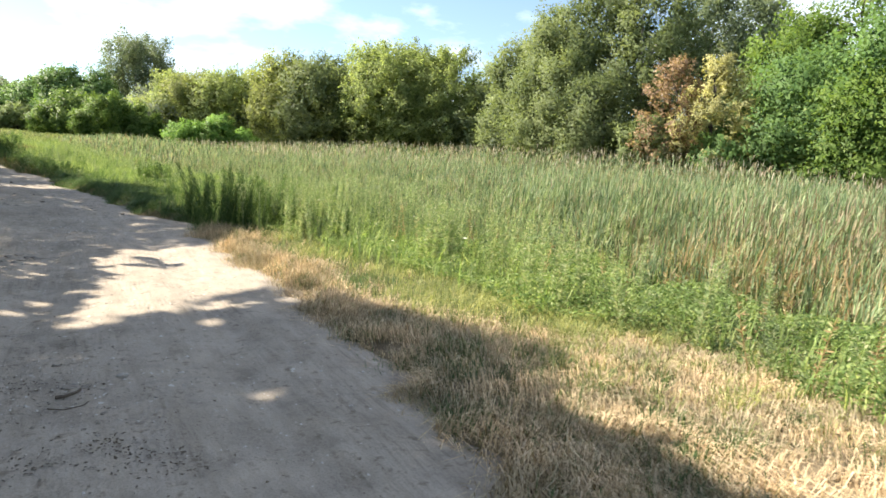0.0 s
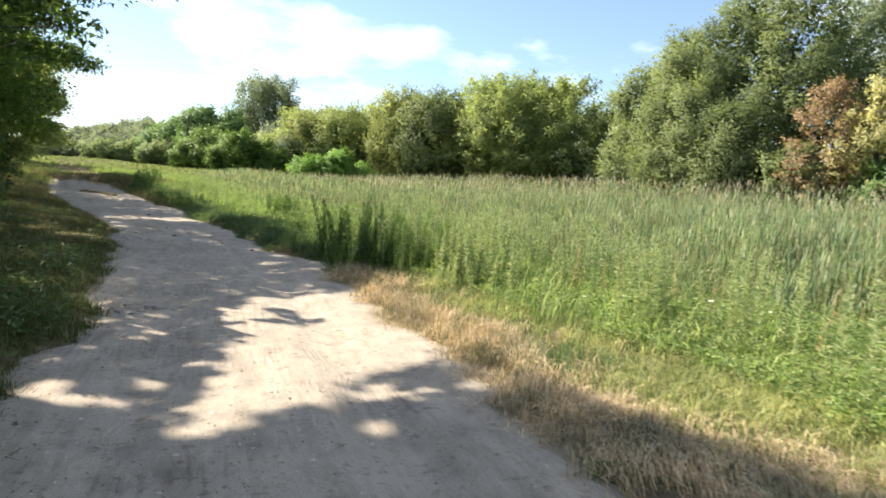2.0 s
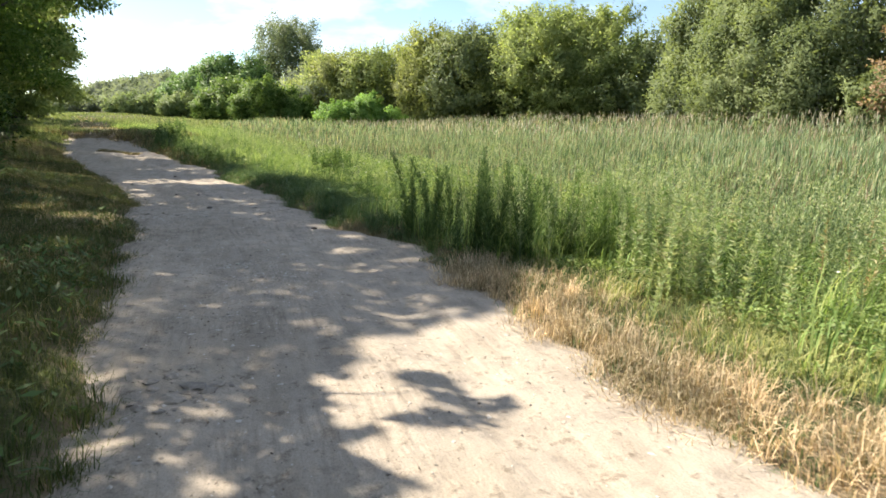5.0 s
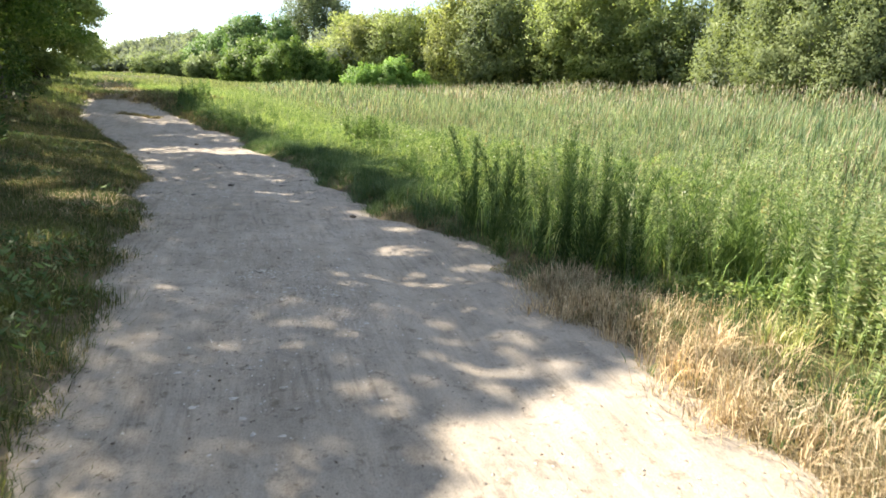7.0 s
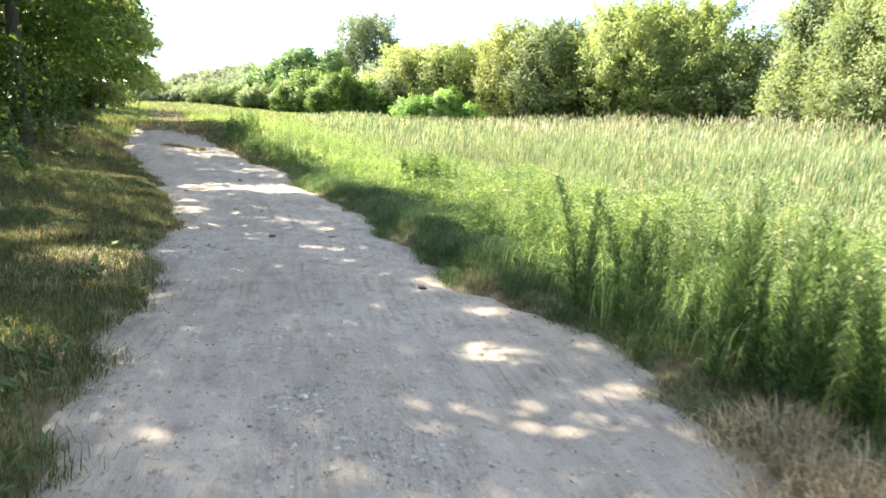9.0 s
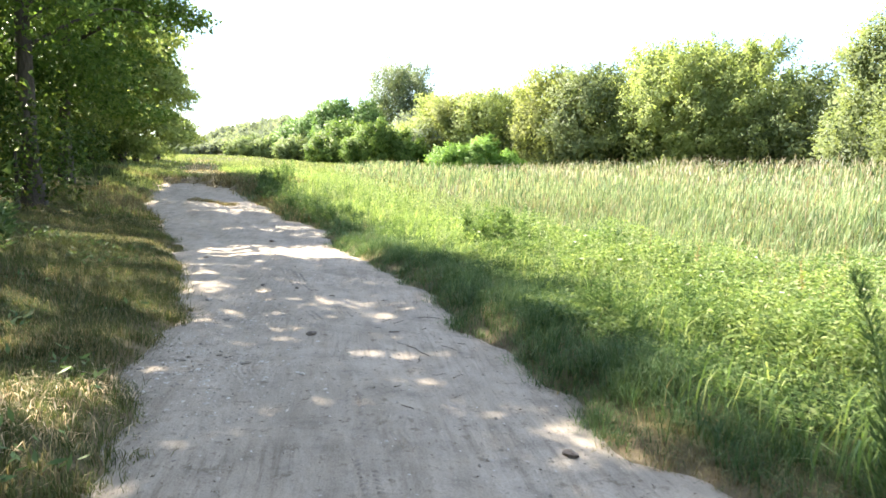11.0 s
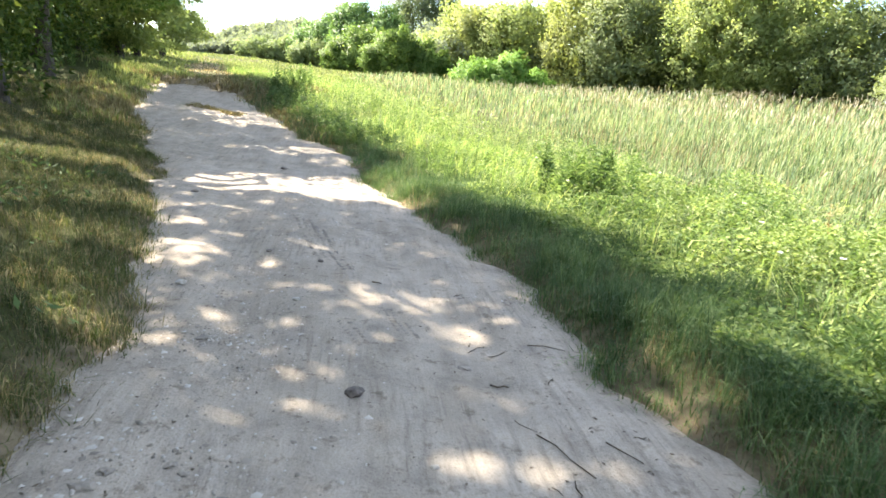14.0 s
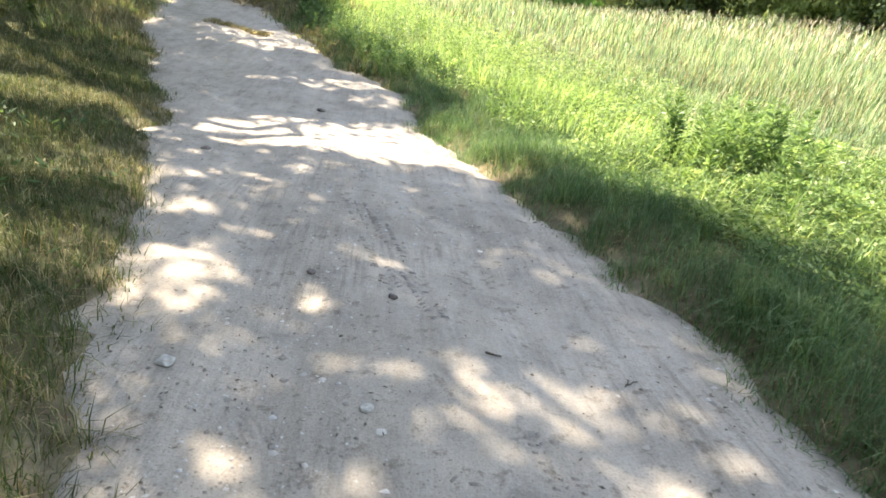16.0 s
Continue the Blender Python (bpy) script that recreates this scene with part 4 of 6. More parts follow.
# Rust-brown dock seed heads.
x, y = scatter(90, 3.5, 7.5, 0, 22, lambda x, y: np.where(out_right(x, y) > 2.4, 1, 0))
weed_stuff("dock_plants", x, y, rng.uniform(0.55, 0.95, len(x)), 60, 0.05, RUST, "rust-brown dock seed heads among green weeds", None, 0.6)
# Undergrowth below the trees on the left bank.
x, y = scatter(1500, -14, -2.5, 4, 52, lambda x, y: np.where((out_left(x, y) > 2.4) & (out_left(x, y) < 6), 1, 0) * tuft(x, y, 0.8, 8.0))
weed_stuff("undergrowth", x, y, rng.uniform(0.4, 1.2, len(x)), 60, 0.16, WEED_DARK, "dark green undergrowth in the shade of the trees", None, 0.6)


def tall_weed(height, seed, mat, place):
    """One tall roadside weed: a stem with dense narrow leaves all the way up."""
    global rng
    rng = np.random.default_rng(seed)
    root = new("tall_weed")
    n = int(620 * height)
    h = rng.uniform(0.08, 1.0, n)
    bend = rng.normal(0, 0.22, 2)
    at = np.stack([bend[0] * h ** 2 * height, bend[1] * h ** 2 * height, h * height], 1)
    az = rng.uniform(0, 2 * np.pi, n)
    way = np.stack([np.cos(az), np.sin(az), rng.uniform(0.7, 2.2, n)], 1)
    way /= np.linalg.norm(way, axis=1)[:, None]
    side = 0.10 * (1 - 0.75 * h) * rng.random(n) * (0.4 + 0.6 * (np.sin(h * 31 + 3 * np.sin(az * 2)) > -0.3))
    at += np.stack([np.cos(az) * side, np.sin(az) * side, 0.5 * side], 1)
    L = (0.085 - 0.045 * h) * rng.uniform(0.7, 1.3, n)
    mesh_object("leaves", leaf_array(at, way, L, L * 0.15), [leaf_faces(n)], mat, root)
    bm = bmesh.new()
    rings = []
    for k in range(7):
        t = k / 6
        c = Vector((bend[0] * t * t * height, bend[1] * t * t * height, t * height - 0.03 * (1 - t)))
        r = 0.008 * (1 - 0.75 * t)
        rings.append([bm.verts.new(c + Vector((r * math.cos(a), r * math.sin(a), 0))) for a in (0, 2.1, 4.2)])
    for a, b2 in zip(rings, rings[1:]):
        for k in range(3):
            bm.faces.new((a[k], a[(k + 1) % 3], b2[(k + 1) % 3], b2[k]))
    part("stem", bm, mat, root)
    root.matrix_basis = place
    return tagged(root, "tall narrow dark green weed at the edge of the track", "weed", "tall weeds by the track")


def plant(x, y, turn=0.0):
    return pose(x, y, float(ground_height(np.array(x), np.array(y))), 0, 0, turn)


rnd = random.Random(5)
weeds = [tall_weed(h, 20 + k, WEED_DARK, plant(x, y)) for k, (x, y, h) in enumerate([(2.05, 14.2, 1.12), (2.3, 13.5, 0.95), (2.6, 12.8, 1.2), (2.45, 12.2, 1.05)])]
paler = [tall_weed(h, 30 + k, WEED_MID, plant(x, y)) for k, (x, y, h) in enumerate([(3.0, 12.6, 0.9), (3.3, 12.0, 1.05), (3.2, 11.6, 0.8), (3.6, 11.4, 1.0)])]
for k in range(66):
    px = rnd.uniform(2.05, 4.1)
    py = 14.6 - (px - 2.0) * 1.1 - rnd.uniform(0.0, 2.2)
    copy_thing((weeds if px < 2.8 else paler)[k % 4], plant(px, py, rnd.uniform(0, 360)) @ Matrix.Scale(rnd.uniform(0.42, 1.0), 4))


# ---- trees ----
def tube(bm, points, radii, sides=7):
    rings = []
    for k, (p, r) in enumerate(zip(points, radii)):
        p = Vector(p)
        q = Vector(points[min(k + 1, len(points) - 1)]) - Vector(points[max(k - 1, 0)])
        q.normalize()
        s = q.cross(Vector((0.3, 1, 0.1))).normalized()
        u = s.cross(q)
        rings.append([bm.verts.new(p + r * (math.cos(2 * math.pi * a / sides) * s + math.sin(2 * math.pi * a / sides) * u)) for a in range(sides)])
    for a, b2 in zip(rings, rings[1:]):
        for k in range(sides):
            bm.faces.new((a[k], a[(k + 1) % sides], b2[(k + 1) % sides], b2[k]))
    bm.faces.new(rings[-1])
    for f in bm.faces:
        f.smooth = True


def lobed_crown(height, radius, low, count, clump, lobes):
    """Places of sprays over a crown of several overlapping domes, the way each faces, and their sizes."""
    la, lr = rng.uniform(0, 2 * np.pi, lobes), radius * rng.uniform(0.3, 0.64, lobes)
    wide = radius * rng.uniform(0.5, 0.7, lobes)
    top = height * rng.uniform(0.6, 0.95, lobes)
    la[0], lr[0], top[0], wide[0] = 0.0, 0.1 * radius, height, 0.68 * radius
    cx, cy = lr * np.cos(la), lr * np.sin(la)

    def girth(z, k):
        u = np.clip((z - low) / (top[k] - low), 0, 1)
        return wide[k] * np.where(u < 0.45, 0.86 + 0.31 * u, np.sqrt(np.maximum(0, 1 - ((u - 0.45) / 0.56) ** 2)))

    many = count * 5
    k = rng.choice(lobes, many, p=wide * top / (wide * top).sum())
    u, turn = rng.random(many) ** 0.92, rng.uniform(0, 2 * np.pi, many)
    z = low + u * (top[k] - low)
    g = girth(z, k) * rng.uniform(0.74, 1.1, many)
    p = np.stack([cx[k] + g * np.cos(turn), cy[k] + g * np.sin(turn), z], 1)
    free = np.ones(many, dtype=bool)
    for j in range(lobes):
        free &= (k == j) | (z > top[j]) | (np.hypot(p[:, 0] - cx[j], p[:, 1] - cy[j]) > 0.85 * girth(z, j))
    pick = np.flatnonzero(free)
    pick = np.resize(pick, count) if len(pick) < count else pick[:count]
    lift = 0.1 + 1.3 * np.maximum(0, u - 0.4)
    way = np.stack([np.cos(turn), np.sin(turn), lift], 1)
    way /= np.linalg.norm(way, axis=1)[:, None]
    return p[pick], way[pick], clump * radius * rng.uniform(0.6, 1.35, count)


def tree(name, x, y, height, radius, low, leaves, leaf, mat, label, category="tree", seed=1, clumps=40, clump=0.30, stems=1, squash=1.0, bark=None, keep=None, extra=(), group="", shell=0.55, limbs=8, skirt=False, soft=True, spray=False, tier=1.0, lobes=6):
    """A tree: trunk, limbs out to the clumps of the crown, and a crown of single leaves.
    low: height of the crown's underside; clump: size of a clump in crown radii."""
    global rng
    rng = np.random.default_rng(seed)
    r = random.Random(seed)
    z0 = float(base_height(np.array(x), np.array(y))) + 0.03 + (float(ground_height(np.array(x), np.array(y)) - base_height(np.array(x), np.array(y))))
    root = new(name)
    root.location = (x, y, z0)
    half = (height - low) / 2
    centre = np.array([0, 0, low + half])
    way = rng.normal(0, 1, (clumps, 3))
    way /= np.linalg.norm(way, axis=1)[:, None]
    far = rng.uniform(shell, 1.0, clumps)[:, None]
    size = clump * radius * rng.uniform(0.7, 1.3, clumps)
    cc = centre + way * far * np.array([radius, radius * squash, half]) * (1 - clump * 0.55)
    if skirt:
        u = rng.random(clumps) ** 0.85
        wide = np.where(u < 0.35, 0.88 + 0.12 * u / 0.35, np.sqrt(np.maximum(0.02, 1 - ((u - 0.35) / 0.65) ** 2)))
        turn = rng.uniform(0, 2 * np.pi, clumps)
        out = radius * wide * rng.uniform(shell, 1.0, clumps) * (1 - clump * 0.4)
        cc = np.stack([np.cos(turn) * out, np.sin(turn) * out * squash, low + clump * radius * 0.4 + u * (height - low - clump * radius * 0.9)], 1)
    if spray:
        cc, face_out, size = lobed_crown(height, radius, low, clumps, clump, lobes)
    if len(extra):
        cc = np.concatenate([cc, np.array(extra)[:, :3]])
        size = np.concatenate([size, np.array(extra)[:, 3]])
    share = size ** 2
    share[clumps:] *= 2.2
    which = rng.choice(len(cc), leaves, p=share / share.sum())
    d = rng.normal(0, 1, (leaves, 3))
    d /= np.linalg.norm(d, axis=1)[:, None]
    d[:, 2] = np.abs(d[:, 2]) * np.where(rng.random(leaves) < 0.72, 1, -1)
    d = d + rng.normal(0, 0.22, (leaves, 3))
    at = cc[which] + d * (size[which] * (0.45 + 0.6 * rng.random(leaves) ** 0.6))[:, None] * np.array([1.0 + 0.3 * (1 - tier), 1.0 + 0.3 * (1 - tier), tier])
    if spray:
        axis = face_out * 0.8 + rng.normal(0, 0.3, (clumps, 3)) + np.array([0, 0, 0.45])
        axis /= np.linalg.norm(axis, axis=1)[:, None]
        t = rng.random(leaves) ** 0.8
        at = cc[which] + axis[which] * (size[which] * 1.7 * (t - 0.45))[:, None] + rng.normal(0, 1, (leaves, 3)) * (size[which] * (0.5 - 0.34 * t))[:, None]
        # A share of the leaves sits deeper, so that the crown is closed behind its sprays.
        deep = rng.random(leaves) < 0.26
        at[deep] -= face_out[which[deep]] * (radius * rng.uniform(0.08, 0.3, int(deep.sum())))[:, None]
        at[:, 2] = np.maximum(at[:, 2], 0.05)
        d = (at - cc[which]) / size[which][:, None]
    out = (face_out[which] * 0.45 if spray else 0) + d * (0.8 if spray else 0.75) + (at - centre) / np.array([radius, radius, half]) * 0.4 + rng.normal(0, 0.16 if spray else 0.33, (leaves, 3)) + np.array([0, 0, 0.2 if spray else 0.12])
    if keep is not None:
        k = keep(at + np.array([x, y, z0]))
        at, d, out = at[k], d[k], out[k]
    n = len(at)
    w = rng.normal(0, 0.7, (n, 3)) + d * 0.5 + np.array([0, 0, -0.25])
    w /= np.linalg.norm(w, axis=1)[:, None]
    L = leaf * rng.uniform(0.6, 1.35, n)
    if spray:
        L = np.where(deep[:n], L * 1.7, L)
    lv = leaf_triangles(at, w, L, L * 0.62)
    if soft:
        face = np.cross(lv[:, 1] - lv[:, 0], lv[:, 2] - lv[:, 0])
        away = (face * out).sum(1) < 0
        lv[away] = lv[away][:, ::-1]
        out /= np.linalg.norm(out, axis=1)[:, None]
    crown = mesh_object("crown", lv, [triangle_faces(n)], mat, root)
    if soft:
        soften(crown, np.repeat(out, 3, axis=0))
    girth = 0.018 * height + 0.02
    bark = bark or BARK
    for s in range(stems):
        off = Vector((r.uniform(-0.3, 0.3), r.uniform(-0.3, 0.3), 0)) if stems > 1 else Vector((0, 0, 0))
        lean = Vector((r.uniform(-0.07, 0.07), r.uniform(-0.07, 0.07), 0)) * height
        g = girth / (stems ** 0.4)
        pts = [off + lean * (k / 7) ** 1.4 + Vector((r.uniform(-1, 1), r.uniform(-1, 1), 0)) * g * 0.5 + Vector((0, 0, -0.12 + height * 0.82 * k / 7)) for k in range(8)]
        bm = bmesh.new()
        tube(bm, pts, [g * (1.35 if k == 0 else 1 - 0.11 * k) for k in range(8)], 8)
        part("trunk", bm, bark, root)
    order = sorted(range(len(cc)), key=lambda k: -size[k])[: limbs] + list(range(clumps, len(cc)))
    for k in order:
        tip = Vector(cc[k])
        if keep is not None and k < clumps and not keep(np.array([[x + tip.x * f, y + tip.y * f, z0 + tip.z * f] for f in (0.7, 0.85, 1.0)])).all():
            continue
        start = Vector((0, 0, max(low * 0.55, min(tip.z - 0.35 * math.hypot(tip.x, tip.y), height * 0.7))))
        bend = (start + tip) / 2 + Vector((r.uniform(-0.1, 0.1), r.uniform(-0.1, 0.1), 0.12)) * radius
        bm = bmesh.new()
        tube(bm, [start, (start + bend) / 2 + Vector((0, 0, 0.02 * radius)), bend, (bend + tip) / 2, tip], [girth * f * (1 if k < clumps else 0.4) for f in (0.45, 0.36, 0.27, 0.18, 0.06)], 5)
        part("limb", bm, bark, root)
    return tagged(root, label, category, group)


def at_bearing(bearing, dist):
    a = radians(bearing)
    return dist * math.sin(a), dist * math.cos(a)


# Far woods and single trees across the reed bed, by bearing from the start of the walk.
FAR = [
    ("poplar", 4.5, 135, 21.2, 6.6, 2.0, 44000, 0.31, LEAF_GREY, "tall grey-green poplar with an oval crown"),
    ("dark_tree", -0.8, 130, 10.6, 4.0, 0.5, 15000, 0.36, LEAF_DEEP, "dark green conical tree beside the poplar"),
    ("dark_tree", 1.4, 128, 10.6, 3.4, 0.5, 13000, 0.36, LEAF_DEEP, "dark green tree beside the poplar"),
    ("dark_tree", -2.4, 146, 9.6, 4.6, 0.5, 13000, 0.4, LEAF_DEEP, "dark green broad tree before the far woods"),
    ("dark_tree", -3.8, 150, 7.4, 4.6, 0.3, 12000, 0.4, LEAF_DEEP, "dark green low tree before the far woods"),
    ("dark_tree", 3.0, 124, 7.0, 4.0, 0.3, 12000, 0.36, LEAF_DEEP, "dark green broad tree below the poplar"),
    ("dark_tree", 0.3, 120, 6.2, 4.0, 0.3, 12000, 0.36, LEAF_MID, "mid-green tree before the darker ones"),
    ("bush", -5.4, 150, 4.0, 3.8, 0.1, 9000, 0.34, LEAF_PALE, "pale green bush before the far woods"),
    ("bush", -3.6, 140, 4.2, 3.6, 0.1, 9000, 0.34, LEAF_PALE, "pale green bush before the far woods"),
    ("bush", -7.4, 152, 3.6, 3.8, 0.1, 8000, 0.34, LEAF_PALE, "pale green low bush before the far woods"),
    ("bush", -1.8, 120, 3.8, 3.0, 0.1, 9000, 0.3, LEAF_MID, "mid-green bush at the edge of the reeds"),
    ("bush", 2.0, 95, 5.6, 3.4, 0.1, 16000, 0.26, LEAF_MID, "round deep green bush at the edge of the reeds"),
    ("bush", 4.2, 95, 4.8, 2.8, 0.1, 14000, 0.26, LEAF_MID, "round deep green bush beside another"),
    ("bush", 7.9, 88, 3.4, 2.7, 0.1, 9000, 0.22, LEAF_FRESH, "low fresh green bush at the edge of the reeds"),
    ("bush", 10.4, 88, 4.6, 2.1, 0.1, 9000, 0.22, LEAF_FRESH, "low fresh green bush beside another"),
    ("bush", 12.2, 89, 3.0, 2.0, 0.1, 7000, 0.22, LEAF_FRESH, "low fresh green bush at the end of the group"),
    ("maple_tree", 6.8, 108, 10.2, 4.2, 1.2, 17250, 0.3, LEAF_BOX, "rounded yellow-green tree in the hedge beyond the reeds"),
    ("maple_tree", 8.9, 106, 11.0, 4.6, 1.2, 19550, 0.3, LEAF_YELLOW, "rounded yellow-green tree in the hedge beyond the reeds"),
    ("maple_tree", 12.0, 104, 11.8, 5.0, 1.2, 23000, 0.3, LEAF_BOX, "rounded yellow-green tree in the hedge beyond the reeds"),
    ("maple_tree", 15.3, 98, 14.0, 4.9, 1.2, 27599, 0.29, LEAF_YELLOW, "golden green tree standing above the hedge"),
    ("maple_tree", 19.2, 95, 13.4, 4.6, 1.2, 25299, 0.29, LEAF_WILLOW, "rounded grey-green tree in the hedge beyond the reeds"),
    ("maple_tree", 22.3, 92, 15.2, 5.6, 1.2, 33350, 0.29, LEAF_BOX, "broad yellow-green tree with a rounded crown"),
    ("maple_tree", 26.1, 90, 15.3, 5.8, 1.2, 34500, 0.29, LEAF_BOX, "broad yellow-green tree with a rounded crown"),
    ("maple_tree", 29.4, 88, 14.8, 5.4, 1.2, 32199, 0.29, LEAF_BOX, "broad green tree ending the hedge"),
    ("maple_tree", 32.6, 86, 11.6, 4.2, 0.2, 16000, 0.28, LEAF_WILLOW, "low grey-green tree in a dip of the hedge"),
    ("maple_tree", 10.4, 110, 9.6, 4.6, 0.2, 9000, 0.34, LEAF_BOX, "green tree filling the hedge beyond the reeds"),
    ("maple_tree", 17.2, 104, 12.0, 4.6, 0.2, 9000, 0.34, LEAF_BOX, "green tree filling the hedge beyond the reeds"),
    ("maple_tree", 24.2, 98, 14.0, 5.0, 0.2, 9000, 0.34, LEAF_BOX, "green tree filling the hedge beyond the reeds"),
    ("willow", 36.2, 69, 13.4, 3.4, 0.3, 24000, 0.24, LEAF_WILLOW, "grey-green willow with a dense crown down to the ground"),
    ("willow", 38.4, 66, 16.2, 4.6, 0.4, 30000, 0.24, LEAF_WILLOW, "tall grey-green willow with a dense crown"),
    ("willow", 42.2, 66, 19.4, 5.4, 0.5, 36000, 0.24, LEAF_WILLOW, "tall grey-green willow with a dense crown"),
    ("willow", 46.2, 64, 19.4, 5.0, 0.5, 34000, 0.24, LEAF_WILLOW, "tall grey-green willow with a dense crown"),
    ("willow", 39.2, 60, 11.2, 3.6, 0.2, 30000, 0.18, LEAF_WILLOW, "low grey-green willow before the tall ones"),
    ("willow", 43.2, 57, 8.6, 3.0, 0.2, 24000, 0.17, LEAF_WILLOW, "low grey-green willow before the tall ones"),
    ("willow", 50.6, 72, 20.8, 5.0, 1.0, 24000, 0.27, LEAF_GREY, "tall silvery tree behind the reddish ones"),
    ("red_tree", 49.0, 53, 9.8, 2.3, 1.4, 6000, 0.17, LEAF_RED, "slender tree with withered rust-red leaves"),
    ("golden_tree", 51.7, 52.5, 9.8, 2.5, 0.8, 9500, 0.18, LEAF_GOLD, "small tree with golden autumn leaves"),
    ("willow", 54.2, 74, 19.6, 4.2, 1.0, 16000, 0.27, LEAF_GREY, "tall silvery tree behind the golden one"),
    ("maple_tree", 54.6, 60, 9.0, 3.4, 0.3, 18000, 0.24, LEAF_WILLOW, "grey-green tree at the wood's edge"),
    ("maple_tree", 56.8, 61, 14.2, 3.6, 1.2, 25299, 0.25, LEAF_MID, "green tree at the wood's edge"),
    ("maple_tree", 59.4, 54, 9.8, 3.8, 0.3, 24000, 0.24, LEAF_DEEP, "deep green tree at the wood's edge"),
    ("maple_tree", 61.6, 62, 17.0, 4.4, 2.5, 14000, 0.27, LEAF_MID, "tall tree with an open crown"),
    ("maple_tree", 63.6, 50, 8.0, 3.4, 0.2, 18000, 0.23, LEAF_MID, "fresh green tree with boughs to the ground"),
    ("maple_tree", 67.5, 53, 13.0, 5.0, 0.4, 18000, 0.27, LEAF_DEEP, "deep green tree at the wood's edge"),
    ("bush", 46.8, 54, 5.2, 2.4, 0.1, 12000, 0.2, LEAF_WILLOW, "grey-green bush below the tall willows"),
    ("bush", 53.6, 53, 5.0, 2.4, 0.1, 12000, 0.2, LEAF_DEEP, "deep green bush at the wood's edge"),
]
for k, (name, bearing, dist, height, radius, low, leaves, leaf, mat, text) in enumerate(FAR):
    px, py = at_bearing(bearing, dist)
    small = name in ("bush", "red_tree", "golden_tree")
    tree(name, px, py, height, radius * (1.3 if name == "maple_tree" else 1.15), low, leaves, leaf, mat, text, "bush" if name == "bush" else "tree", 100 + k, 110 if small else 260 if name == "poplar" else int(34 * radius + 60), 0.14 if name == "poplar" else 0.24 if small else 1.15 / radius, 1, 1.0, BARK_GREY if name in ("willow", "poplar") else BARK, shell=0.42, limbs=3, spray=name != "poplar", tier=1.5 if name == "poplar" else 1.0, lobes=5 if small else 7)


def far_woods():
    """The wooded rise at the end of the valley and filler rows behind the hedge: crowns by the hundred, as one mass of
    leaves.
    """
    global rng
    rng = np.random.default_rng(3)
    vs, ns = [], []
    rows = [(300, -20, 3, 1.0, 120), (272, -20, 3, 0.85, 110), (245, -20, 3, 0.66, 100), (215, -20, 2, 0.5, 90), (185, -20, 1, 0.38, 80), (165, -18, 0, 0.33, 60)]
    # Filler rows that close gaps of sky behind the hedge and the willows.
    rows += [(125, 4, 34, 0.62, 50), (95, 33, 72, 0.6, 40), (110, 4, 34, 0.42, 46), (78, 34, 72, 0.36, 46)]
    for dist, lo, hi, share, count in rows:
        for k in range(count):
            a = lo + (hi - lo) * (k + rng.uniform(0, 1)) / count
            px, py = at_bearing(a, dist + rng.uniform(-12, 12))
            top = np.interp(a, [-20, -14, -11, -10, -8.3, -5.4, -3, 3], [5.0, 6.0, 7.5, 10.5, 14.0, 16.0, 16.5, 16.5]) if a < 3 else 15.0
            h = top * share * rng.uniform(0.82, 1.12)
            rad = max(2.0, h * rng.uniform(0.3, 0.42)) if dist > 150 else h * rng.uniform(0.36, 0.5)
            n = 620
            d = rng.normal(0, 1, (n, 3))
            d /= np.linalg.norm(d, axis=1)[:, None]
            d[:, 2] = np.where(d[:, 2] < -0.3, -d[:, 2], d[:, 2])
            bulge = 1 + 0.16 * np.sin(7 * d[:, 0] + k) * np.sin(6 * d[:, 2] + 2 * k) + 0.1 * np.sin(11 * d[:, 1] + 3 * k)
            q = np.array([px, py, float(base_height(np.array(px), np.array(py))) + h * 0.48]) + d * np.array([rad, rad, h * 0.52]) * (rng.uniform(0.75, 1.0, n) * bulge)[:, None]
            w = rng.normal(0, 1, (n, 3))
            w /= np.linalg.norm(w, axis=1)[:, None]
            L = (0.0035 * dist + 0.05) * rng.uniform(0.6, 1.3, n)
            vs.append(leaf_triangles(q, w, L, L * 0.62))
            out = d + rng.normal(0, 0.3, (n, 3)) + np.array([0, 0, 0.2])
            ns.append(out / np.linalg.norm(out, axis=1)[:, None])
    v, out = np.concatenate(vs), np.concatenate(ns)
    away = (np.cross(v[:, 1] - v[:, 0], v[:, 2] - v[:, 0]) * out).sum(1) < 0
    v[away] = v[away][:, ::-1]
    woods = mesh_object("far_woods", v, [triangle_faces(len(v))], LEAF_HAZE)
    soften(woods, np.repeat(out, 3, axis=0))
    tagged(woods, "green wooded rise and filler rows behind the hedge, haze put into the leaf colour", "woods", kind="stuff")


far_woods()

